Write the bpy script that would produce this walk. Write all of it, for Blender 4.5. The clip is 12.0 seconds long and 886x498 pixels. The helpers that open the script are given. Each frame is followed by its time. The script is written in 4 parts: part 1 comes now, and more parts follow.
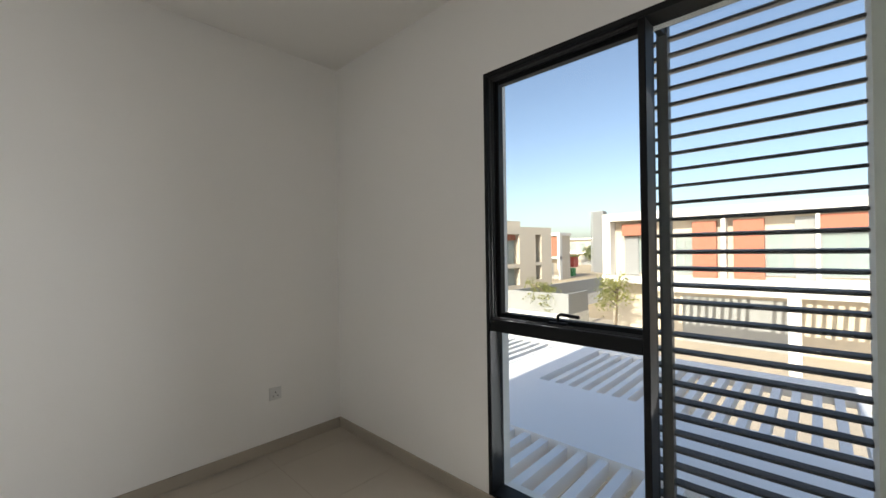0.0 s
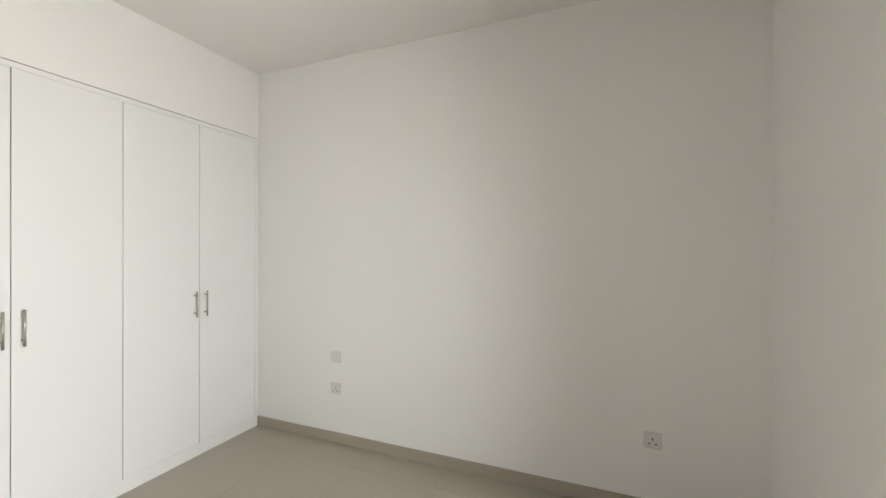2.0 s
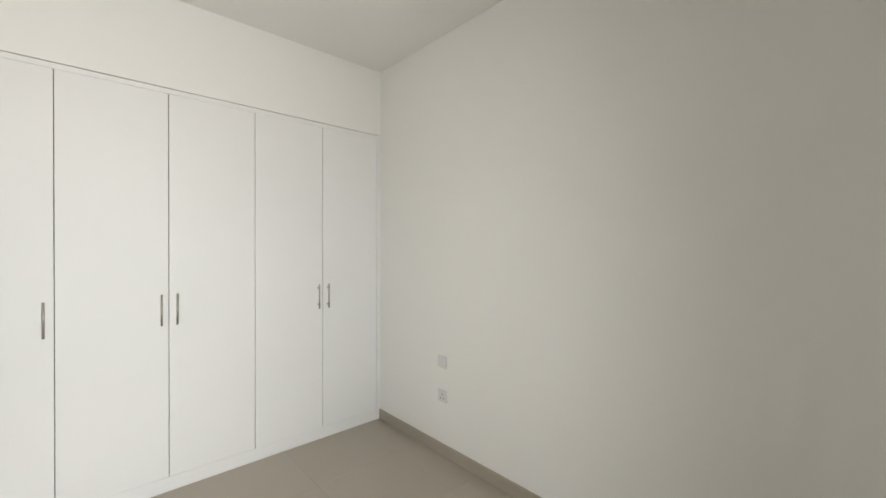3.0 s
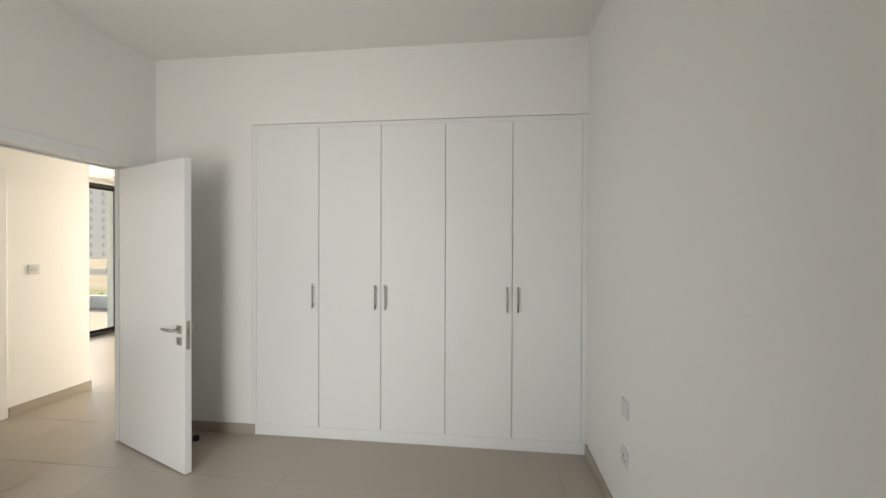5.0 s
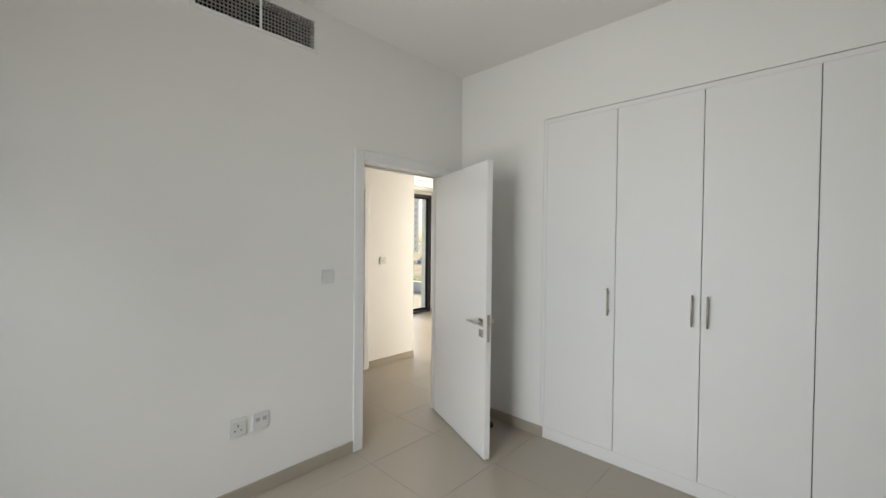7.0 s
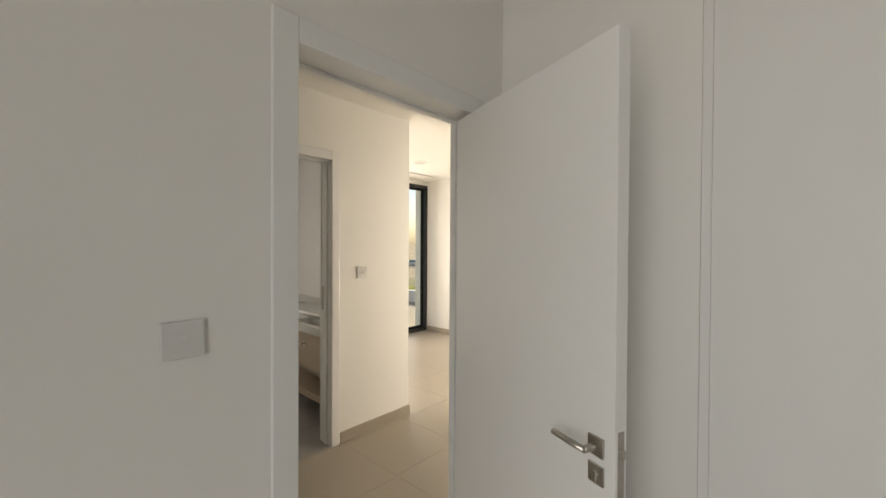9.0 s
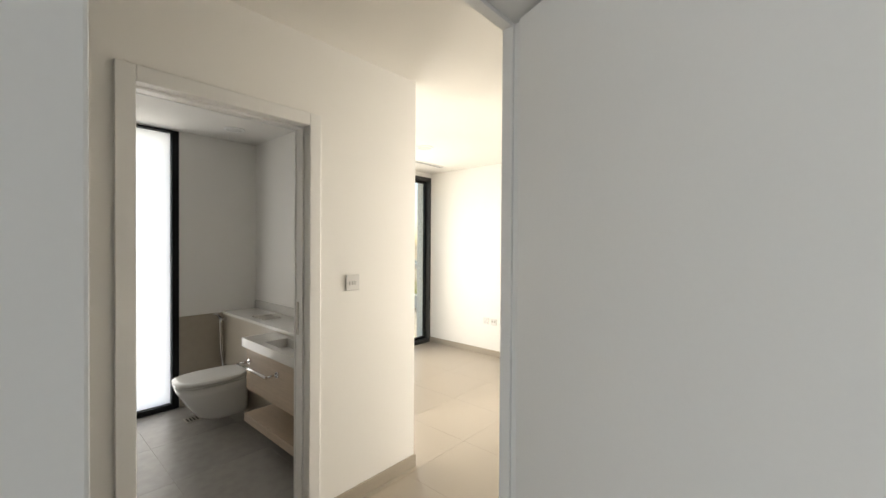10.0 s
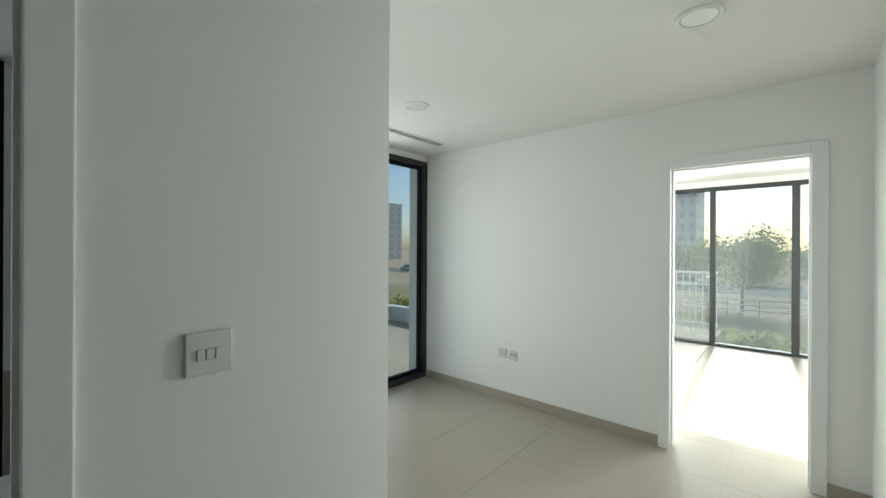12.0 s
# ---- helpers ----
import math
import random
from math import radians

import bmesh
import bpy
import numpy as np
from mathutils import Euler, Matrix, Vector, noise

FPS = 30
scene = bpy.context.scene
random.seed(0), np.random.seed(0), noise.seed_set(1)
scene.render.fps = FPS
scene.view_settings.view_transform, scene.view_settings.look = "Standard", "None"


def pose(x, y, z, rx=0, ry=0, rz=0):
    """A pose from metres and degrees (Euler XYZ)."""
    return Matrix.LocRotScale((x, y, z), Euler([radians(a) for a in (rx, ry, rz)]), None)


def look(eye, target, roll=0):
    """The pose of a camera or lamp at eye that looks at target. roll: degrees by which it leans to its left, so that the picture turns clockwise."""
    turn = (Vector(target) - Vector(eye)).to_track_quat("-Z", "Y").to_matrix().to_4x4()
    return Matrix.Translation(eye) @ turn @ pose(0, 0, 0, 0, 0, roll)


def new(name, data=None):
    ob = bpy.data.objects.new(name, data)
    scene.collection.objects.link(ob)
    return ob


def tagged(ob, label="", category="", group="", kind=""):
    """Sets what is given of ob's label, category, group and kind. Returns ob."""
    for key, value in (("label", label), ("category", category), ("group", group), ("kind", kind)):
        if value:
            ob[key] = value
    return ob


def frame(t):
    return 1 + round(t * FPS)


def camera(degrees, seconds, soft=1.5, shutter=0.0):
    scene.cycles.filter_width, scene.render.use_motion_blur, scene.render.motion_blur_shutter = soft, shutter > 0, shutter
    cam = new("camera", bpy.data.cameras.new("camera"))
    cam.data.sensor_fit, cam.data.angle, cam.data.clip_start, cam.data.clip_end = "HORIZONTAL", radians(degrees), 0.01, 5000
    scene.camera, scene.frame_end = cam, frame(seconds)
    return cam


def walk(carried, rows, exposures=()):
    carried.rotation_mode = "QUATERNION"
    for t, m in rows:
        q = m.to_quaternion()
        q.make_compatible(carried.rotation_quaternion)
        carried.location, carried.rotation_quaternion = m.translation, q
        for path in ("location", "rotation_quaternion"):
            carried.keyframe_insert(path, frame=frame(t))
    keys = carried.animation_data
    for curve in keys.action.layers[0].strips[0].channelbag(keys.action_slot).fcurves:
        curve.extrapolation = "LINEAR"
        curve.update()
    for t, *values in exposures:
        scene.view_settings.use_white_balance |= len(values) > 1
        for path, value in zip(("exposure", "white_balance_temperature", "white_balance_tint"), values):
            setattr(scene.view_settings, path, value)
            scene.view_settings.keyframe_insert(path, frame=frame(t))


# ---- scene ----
cam = camera(97.1, 12.0)
PATH = [
    (0, (0.48, -1.803, 1.495), (1.864, -3.247, 1.503), -0.8),
    (0.5, (0.501, -2.068, 1.509), (2.274, -2.992, 1.523), -0.5),
    (1, (0.585, -2.3, 1.525), (2.574, -2.509, 1.529), -0.2),
    (1.5, (0.701, -2.562, 1.536), (2.679, -2.264, 1.535), -0.0),
    (2, (0.9, -2.781, 1.543), (2.753, -2.028, 1.541), 0.1),
    (2.5, (1.18, -2.923, 1.524), (2.824, -1.785, 1.516), 0.1),
    (4.5, (2.565, -2.936, 1.514), (2.74, -0.944, 1.504), 0.2),
    (5, (2.747, -2.957, 1.527), (2.514, -0.97, 1.512), 0.2),
    (5.5, (2.871, -3.027, 1.509), (2.074, -1.193, 1.49), 0.3),
    (6, (2.847, -3.026, 1.511), (1.651, -1.423, 1.491), 0.3),
    (6.5, (2.66, -2.933, 1.522), (1.303, -1.464, 1.489), 0.4),
    (7, (2.409, -2.771, 1.529), (1.03, -1.323, 1.495), 0.6),
    (9, (1.106, -1.672, 1.524), (-0.231, -0.185, 1.5), 0.3),
    (9.5, (0.775, -1.407, 1.524), (-0.556, 0.085, 1.497), 0.5),
    (10, (0.451, -1.145, 1.521), (-0.874, 0.352, 1.499), 0.4),
    (10.5, (0.129, -0.84, 1.521), (-1.199, 0.655, 1.506), 0.4),
    (11, (-0.161, -0.616, 1.523), (-1.533, 0.838, 1.508), 0.3),
    (11.5, (-0.395, -0.394, 1.52), (-1.789, 1.039, 1.513), 0.3),
    (12, (-0.522, -0.088, 1.523), (-1.838, 1.417, 1.522), 0.3),
]
EXPOSURES = [
    (0.0, 0.6, 7000, 13), (1.0, 0.7, 7100, 11), (1.5, 1.1, 7200, 11), (2.0, 1.2, 7200, 11), (2.5, 1.15, 7200, 11), (5.0, 0.65, 7200, 11), (7.0, 0.5, 6900, 10),
    (9.0, 0.1, 7600, 12), (9.5, 0.15, 7800, 13), (10.0, 0.4, 6900, 10), (10.5, 0.22, 6200, 8), (11.0, -0.22, 6000, 8), (11.5, -0.65, 5950, 6), (12.0, -0.9, 5650, -3),
]
walk(cam, [(t, look(e, g, r)) for t, e, g, r in PATH], EXPOSURES)

# ---- daylight ----
SUN_EL = 33.0
world = bpy.data.worlds.new("sky")
scene.world = world
world.use_nodes = True
wn = world.node_tree.nodes
sky = wn.new("ShaderNodeTexSky")
sky.sky_type, sky.sun_disc = "NISHITA", False
sky.sun_elevation, sky.sun_rotation = radians(SUN_EL), radians(-2.6)
sky.dust_density, sky.air_density = 1.9, 0.85
wn["Background"].inputs["Strength"].default_value = 0.165
world.node_tree.links.new(sky.outputs[0], wn["Background"].inputs[0])
sun = new("sun", bpy.data.lights.new("sun", "SUN"))
sun.data.energy, sun.data.angle, sun.data.color = 4.6, radians(0.55), (1.0, 0.94, 0.85)
sun.matrix_world = look((-0.045, 1.0, math.tan(radians(SUN_EL))), (0, 0, 0))


def window_light(at, target, wide, high, watts, spread, color):
    """Sky light that comes in through a window's opening."""
    lamp = new("window_light", bpy.data.lights.new("window_light", "AREA"))
    lamp.data.shape, lamp.data.size, lamp.data.size_y = "RECTANGLE", wide, high
    lamp.data.energy, lamp.data.spread, lamp.data.color = watts, radians(spread), color
    lamp.matrix_world = look(at, target)


SKYLIGHT, DECKLIGHT, SUNNY = (0.88, 0.94, 1.0), (0.97, 0.98, 1.0), (1.0, 0.95, 0.87)
window_light((1.44, -3.59, 1.35), (1.95, -0.3, 1.0), 0.80, 2.2, 11.5, 105, SKYLIGHT)
window_light((1.73, -3.59, 1.25), (0.3, -1.2, 0.9), 0.22, 2.1, 3.0, 100, SKYLIGHT)
window_light((1.1, -3.59, 2.20), (1.1, -2.6, 0.45), 1.4, 0.5, 6, 80, SKYLIGHT)
window_light((1.1, -3.59, 0.75), (1.1, -2.6, 2.05), 1.4, 0.9, 3.5, 80, DECKLIGHT)
window_light((-3.72, 2.08, 1.3), (-1.0, 2.08, 1.3), 0.95, 2.3, 36, 170, SUNNY)
window_light((-2.75, 7.36, 1.3), (-2.2, 4.0, 1.55), 1.2, 2.3, 285, 130, SUNNY)
window_light((0.85, 7.36, 1.3), (-0.2, 4.0, 1.55), 0.9, 2.3, 285, 130, SUNNY)
window_light((-4.06, -0.41, 1.3), (-3.0, -0.41, 1.3), 1.1, 2.9, 9.5, 180, SKYLIGHT)
window_light((-3.73, -0.41, 1.3), (-2.0, -0.41, 1.25), 0.56, 2.4, 4.0, 170, SUNNY)


# ---- materials ----
def material(name, color, rough=0.5, metal=0.0, vary=0.04, scale=3.0, grain=60.0, bump=0.05, island=False, depth=0.002, stretch=(1, 1, 1), spec=0.5):
    m = bpy.data.materials.new(name)
    m.use_nodes = True
    n, l = m.node_tree.nodes, m.node_tree.links
    b = n["Principled BSDF"]
    b.inputs["Metallic"].default_value = metal
    geo = n.new("ShaderNodeTexCoord")
    mp = n.new("ShaderNodeMapping")
    mp.inputs["Scale"].default_value = stretch
    l.new(geo.outputs["Object"], mp.inputs[0])
    big, fine = n.new("ShaderNodeTexNoise"), n.new("ShaderNodeTexNoise")
    big.inputs["Scale"].default_value, fine.inputs["Scale"].default_value = scale, grain
    big.inputs["Detail"].default_value, fine.inputs["Detail"].default_value = 3, 4
    for t in (big, fine):
        l.new(mp.outputs[0], t.inputs["Vector"])
    add = n.new("ShaderNodeMath")
    add.operation = "ADD"
    l.new(big.outputs[0], add.inputs[0]), l.new(fine.outputs[0], add.inputs[1])
    src = add.outputs[0]
    if island:
        info, more = n.new("ShaderNodeObjectInfo"), n.new("ShaderNodeMath")
        more.operation, more.inputs[1].default_value = "MULTIPLY_ADD", 0.7
        l.new(info.outputs["Random"], more.inputs[0]), l.new(src, more.inputs[2])
        src = more.outputs[0]
    ramp = n.new("ShaderNodeMapRange")
    ramp.inputs["From Min"].default_value, ramp.inputs["From Max"].default_value = 0.6, 1.6 if island else 1.4
    ramp.inputs["To Min"].default_value, ramp.inputs["To Max"].default_value = 1 - vary, 1 + vary
    l.new(src, ramp.inputs["Value"])
    mul = n.new("ShaderNodeVectorMath")
    mul.operation = "SCALE"
    mul.inputs[0].default_value = color
    l.new(ramp.outputs[0], mul.inputs["Scale"])
    l.new(mul.outputs[0], b.inputs["Base Color"])
    rr = n.new("ShaderNodeMapRange")
    rr.inputs["From Min"].default_value, rr.inputs["From Max"].default_value = 0.3, 0.7
    rr.inputs["To Min"].default_value, rr.inputs["To Max"].default_value = max(0.02, rough - 0.025), min(1, rough + 0.025)
    l.new(big.outputs[0], rr.inputs["Value"]), l.new(rr.outputs[0], b.inputs["Roughness"])
    if bump:
        bp = n.new("ShaderNodeBump")
        bp.inputs["Strength"].default_value, bp.inputs["Distance"].default_value = bump, depth
        l.new(fine.outputs[0], bp.inputs["Height"]), l.new(bp.outputs[0], b.inputs["Normal"])
    b.inputs["Specular IOR Level"].default_value = spec
    return m


def foliage(name, color):
    m = material(name, color, 0.6, vary=0.35, scale=0.9, grain=9, bump=0)
    n, l = m.node_tree.nodes, m.node_tree.links
    t, mx = n.new("ShaderNodeBsdfTranslucent"), n.new("ShaderNodeMixShader")
    t.inputs[0].default_value = (color[0] * 2.2, color[1] * 2.2, color[2] * 1.5, 1)
    mx.inputs[0].default_value = 0.5
    l.new(n["Principled BSDF"].outputs[0], mx.inputs[1]), l.new(t.outputs[0], mx.inputs[2])
    l.new(mx.outputs[0], n["Material Output"].inputs[0])
    return m


def clear_glass(name, tint=(0.94, 0.97, 0.96)):
    m = bpy.data.materials.new(name)
    m.use_nodes = True
    n, l = m.node_tree.nodes, m.node_tree.links
    n.remove(n["Principled BSDF"])
    t, g, f, mx = n.new("ShaderNodeBsdfTransparent"), n.new("ShaderNodeBsdfGlossy"), n.new("ShaderNodeLayerWeight"), n.new("ShaderNodeMixShader")
    p, q = n.new("ShaderNodeMath"), n.new("ShaderNodeMath")
    p.operation, p.inputs[1].default_value = "POWER", 5.0
    q.operation, q.inputs[1].default_value, q.inputs[2].default_value = "MULTIPLY_ADD", 0.5, 0.025
    t.inputs[0].default_value = (*tint, 1)
    g.inputs["Roughness"].default_value = 0.01
    f.inputs["Blend"].default_value = 0.5
    l.new(f.outputs["Facing"], p.inputs[0]), l.new(p.outputs[0], q.inputs[0]), l.new(q.outputs[0], mx.inputs[0])
    l.new(t.outputs[0], mx.inputs[1]), l.new(g.outputs[0], mx.inputs[2])
    l.new(mx.outputs[0], n["Material Output"].inputs[0])
    return m


def hazed_glass(name, haze_mix):
    """Clear glass with a translucent share mixed in, standing in for bright outdoor haze."""
    m = clear_glass(name)
    n, l = m.node_tree.nodes, m.node_tree.links
    last = n["Material Output"].inputs[0].links[0].from_socket
    t, mx, nz, rp = n.new("ShaderNodeBsdfTranslucent"), n.new("ShaderNodeMixShader"), n.new("ShaderNodeTexNoise"), n.new("ShaderNodeMapRange")
    t.inputs[0].default_value = (0.95, 0.95, 0.95, 1)
    nz.inputs["Scale"].default_value = 1.6
    rp.inputs["To Min"].default_value, rp.inputs["To Max"].default_value = haze_mix * 0.6, haze_mix * 1.4
    l.new(nz.outputs[0], rp.inputs["Value"]), l.new(rp.outputs[0], mx.inputs[0])
    l.new(last, mx.inputs[1]), l.new(t.outputs[0], mx.inputs[2])
    l.new(mx.outputs[0], n["Material Output"].inputs[0])
    return m


def frosted(name):
    m = bpy.data.materials.new(name)
    m.use_nodes = True
    n, l = m.node_tree.nodes, m.node_tree.links
    n.remove(n["Principled BSDF"])
    t, g, mx = n.new("ShaderNodeBsdfTranslucent"), n.new("ShaderNodeBsdfGlossy"), n.new("ShaderNodeMixShader")
    nz, rp = n.new("ShaderNodeTexNoise"), n.new("ShaderNodeMapRange")
    nz.inputs["Scale"].default_value = 2.0
    rp.inputs["To Min"].default_value, rp.inputs["To Max"].default_value = 0.92, 0.99
    l.new(nz.outputs[0], rp.inputs["Value"]), l.new(rp.outputs[0], t.inputs[0])
    g.inputs["Roughness"].default_value = 0.35
    mx.inputs[0].default_value = 0.04
    l.new(t.outputs[0], mx.inputs[1]), l.new(g.outputs[0], mx.inputs[2])
    l.new(mx.outputs[0], n["Material Output"].inputs[0])
    return m


WALL = material("wall_paint", (0.83, 0.82, 0.795), 0.6, vary=0.012, scale=0.9, grain=220, bump=0.06, depth=0.001)
CEIL = material("ceiling_paint", (0.80, 0.785, 0.755), 0.7, vary=0.012, scale=0.8, grain=200, bump=0.05, depth=0.001)
TRIM = material("white_lacquer", (0.80, 0.80, 0.79), 0.32, vary=0.01, scale=2, grain=120, bump=0.02, depth=0.0006)
LAMINATE = material("wardrobe_laminate", (0.80, 0.80, 0.79), 0.6, vary=0.015, scale=1.2, grain=300, bump=0.08, depth=0.0006)
# dark tone that stands in for shade in the wardrobe's door seams
GAPSHADE = material("gap_shade", (0.30, 0.29, 0.27), 0.9, vary=0.1, bump=0)
TILE = material("beige_porcelain", (0.39, 0.345, 0.285), 0.30, vary=0.010, scale=1.5, grain=35, bump=0.03, island=True, depth=0.0006)
SKIRT = material("beige_skirting", (0.38, 0.335, 0.275), 0.35, vary=0.04, scale=3, grain=40, bump=0.02)
GROUT = material("grout", (0.36, 0.32, 0.265), 0.9, vary=0.1, bump=0.1)
GREYTILE = material("grey_porcelain", (0.27, 0.26, 0.245), 0.32, vary=0.25, scale=2.2, grain=14, bump=0.04, island=True)
WALLTILE = material("beige_wall_tile", (0.36, 0.32, 0.26), 0.3, vary=0.08, scale=2.5, grain=18, bump=0.02, island=True)
BLACK = material("black_aluminium", (0.006, 0.007, 0.008), 0.5, 0.0, vary=0.12, grain=200, bump=0.03, spec=0.2)
# black aluminium made paler for the light and glare on these frames
FRAMELIT = material("lit_dark_aluminium", (0.028, 0.030, 0.031), 0.45, 0.0, vary=0.12, grain=200, bump=0.03)
LOUVRE = material("louvre_aluminium", (0.014, 0.016, 0.018), 0.45, 0.0, vary=0.1, grain=150, bump=0.03)
STEEL = material("brushed_steel", (0.50, 0.47, 0.43), 0.32, 1.0, vary=0.08, grain=250, bump=0.05, stretch=(1, 1, 8))
CHROME = material("chrome", (0.72, 0.72, 0.73), 0.12, 1.0, vary=0.03, bump=0)
PLASTIC = material("white_plastic", (0.68, 0.68, 0.67), 0.3, vary=0.01, bump=0)
DARK = material("dark_void", (0.015, 0.014, 0.013), 0.9, vary=0.1, bump=0)
RUBBER = material("black_rubber", (0.03, 0.03, 0.03), 0.7, vary=0.1, bump=0.1)
CERAMIC = material("glazed_ceramic", (0.74, 0.74, 0.73), 0.08, vary=0.01, bump=0)
QUARTZ = material("white_quartz", (0.72, 0.71, 0.68), 0.15, vary=0.03, scale=12, grain=160, bump=0)
OAK = material("light_oak", (0.47, 0.37, 0.27), 0.45, vary=0.14, scale=3, grain=28, bump=0.08, stretch=(0.6, 6, 14))
GRILLE = material("grille_enamel", (0.40, 0.385, 0.36), 0.4, vary=0.02, bump=0)
OPAL = material("opal_diffuser", (0.82, 0.81, 0.79), 0.25, vary=0.01, bump=0)
GLASS = clear_glass("clear_glass")
# the sunlit haze over the view is put into these panes
HAZED = hazed_glass("hazed_glass", 0.10)
FROST = frosted("frosted_glass")
RENDERW = material("white_render", (0.76, 0.75, 0.72), 0.85, vary=0.05, scale=0.6, grain=25, bump=0.2, depth=0.004)
CREAM = material("cream_render", (0.58, 0.52, 0.43), 0.85, vary=0.06, scale=0.6, grain=25, bump=0.2, depth=0.004)
TERRA = material("terracotta_panel", (0.42, 0.15, 0.09), 0.6, vary=0.06, scale=0.8, grain=20, bump=0.1)
GREYP = material("grey_panel", (0.33, 0.34, 0.34), 0.6, vary=0.06, scale=0.8, grain=20, bump=0.1)
FARGLASS = material("house_glass", (0.30, 0.36, 0.35), 0.08, vary=0.2, scale=0.4, bump=0)
# window glass of the far towers, with distance haze put into its pale colour
TOWERHAZE = material("tower_glass_haze", (0.52, 0.55, 0.58), 0.3, vary=0.1, bump=0)
PERGOLA = material("pergola_paint", (0.80, 0.80, 0.80), 0.6, vary=0.04, scale=0.8, grain=30, bump=0.08)
SAND = material("sandy_ground", (0.46, 0.37, 0.25), 0.95, vary=0.25, scale=0.15, grain=3.0, bump=0.4, depth=0.03)
PAVING = material("paving", (0.50, 0.43, 0.34), 0.85, vary=0.12, scale=0.5, grain=8, bump=0.2, depth=0.006)
ASPHALT = material("dusty_asphalt", (0.22, 0.21, 0.20), 0.9, vary=0.2, scale=0.3, grain=40, bump=0.3, depth=0.006)
GRASS = material("dry_grass", (0.30, 0.28, 0.14), 0.95, vary=0.4, scale=0.3, grain=6, bump=0.5, depth=0.05)
LEAF = foliage("leaf", (0.20, 0.22, 0.13))
LEAFB = foliage("bright_leaf", (0.22, 0.23, 0.09))
BARK = material("bark", (0.16, 0.12, 0.08), 0.9, vary=0.2, scale=6, grain=40, bump=0.5, depth=0.01)
CONCRETE = material("tower_concrete", (0.78, 0.78, 0.78), 0.8, vary=0.06, scale=0.1, grain=3, bump=0.1)
CARPAINT = material("white_car_paint", (0.72, 0.72, 0.72), 0.2, vary=0.01, bump=0)
REDP = material("red_plastic", (0.45, 0.06, 0.04), 0.5, vary=0.05, bump=0)
GREENP = material("green_plastic", (0.04, 0.30, 0.08), 0.5, vary=0.05, bump=0)


# ---- building helpers ----
def mesh_of(name, bm, mat):
    me = bpy.data.meshes.new(name)
    bm.normal_update()
    bm.to_mesh(me)
    bm.free()
    me.materials.append(mat)
    return me


def thing(name, label, category, at=(0, 0, 0), turn=0.0, group="", kind=""):
    ob = new(name)
    ob.matrix_basis = pose(*at, 0, 0, turn)
    return tagged(ob, label, category, group, kind)


def part(name, bm, mat, parent, label=""):
    ob = new(name, mesh_of(name, bm, mat))
    ob.parent = parent
    return tagged(ob, label)


def solid(name, bm, mat, label, category, group="", kind=""):
    return tagged(new(name, mesh_of(name, bm, mat)), label, category, group, kind)


def box(x0, x1, y0, y1, z0, z1, bm=None, bevel=0.0, seg=2):
    own = bm is None or bevel > 0
    b = bmesh.new() if own else bm
    v = [b.verts.new((x, y, z)) for x in (x0, x1) for y in (y0, y1) for z in (z0, z1)]
    for f in ((0, 1, 3, 2), (4, 6, 7, 5), (0, 4, 5, 1), (2, 3, 7, 6), (0, 2, 6, 4), (1, 5, 7, 3)):
        b.faces.new([v[i] for i in f])
    if bevel:
        bmesh.ops.bevel(b, geom=b.edges[:], offset=bevel, segments=seg, affect="EDGES", profile=0.5)
    if own and bm is not None:
        me = bpy.data.meshes.new("tmp")
        b.to_mesh(me)
        b.free()
        bm.from_mesh(me)
        bpy.data.meshes.remove(me)
        return bm
    return b


def tube(points, r, sides=10, bm=None, taper=1.0):
    """A round bar along points, capped."""
    b = bm if bm is not None else bmesh.new()
    pts = [Vector(p) for p in points]
    rings = []
    for i, p in enumerate(pts):
        d = (pts[min(i + 1, len(pts) - 1)] - pts[max(i - 1, 0)]).normalized()
        u = d.cross(Vector((0, 0, 1)) if abs(d.z) < 0.9 else Vector((1, 0, 0))).normalized()
        w = d.cross(u)
        rad = r * (1 + (taper - 1) * i / max(1, len(pts) - 1))
        rings.append([b.verts.new(p + rad * (math.cos(a) * u + math.sin(a) * w)) for a in [2 * math.pi * k / sides for k in range(sides)]])
    for a, c in zip(rings, rings[1:]):
        for k in range(sides):
            f = b.faces.new((a[k], a[(k + 1) % sides], c[(k + 1) % sides], c[k]))
            f.smooth = True
    b.faces.new(rings[0][::-1])
    b.faces.new(rings[-1])
    return b


def lathe(profile, sides=32, bm=None, at=(0, 0, 0)):
    """A turned body about z from (radius, height) pairs."""
    b = bm if bm is not None else bmesh.new()
    rings = [[b.verts.new((at[0] + r * math.cos(a), at[1] + r * math.sin(a), at[2] + z)) for a in [2 * math.pi * k / sides for k in range(sides)]] for r, z in profile]
    for p, q in zip(rings, rings[1:]):
        for k in range(sides):
            b.faces.new((p[k], p[(k + 1) % sides], q[(k + 1) % sides], q[k])).smooth = True
    b.faces.new(rings[0][::-1]), b.faces.new(rings[-1])
    return b


def wall_x(name, x0, x1, y0, y1, z0, z1, holes=(), mat=None, label="white painted plaster wall"):
    """A wall across x between x0 and x1, that runs along y, with openings (y0, y1, z0, z1) sorted along y."""
    bm, at = bmesh.new(), y0
    for a, b, c, d in holes:
        box(x0, x1, at, a, z0, z1, bm)
        if c > z0:
            box(x0, x1, a, b, z0, c, bm)
        if d < z1:
            box(x0, x1, a, b, d, z1, bm)
        at = b
    if at < y1:
        box(x0, x1, at, y1, z0, z1, bm)
    return solid(name, bm, mat or WALL, label, "wall", kind="structure")


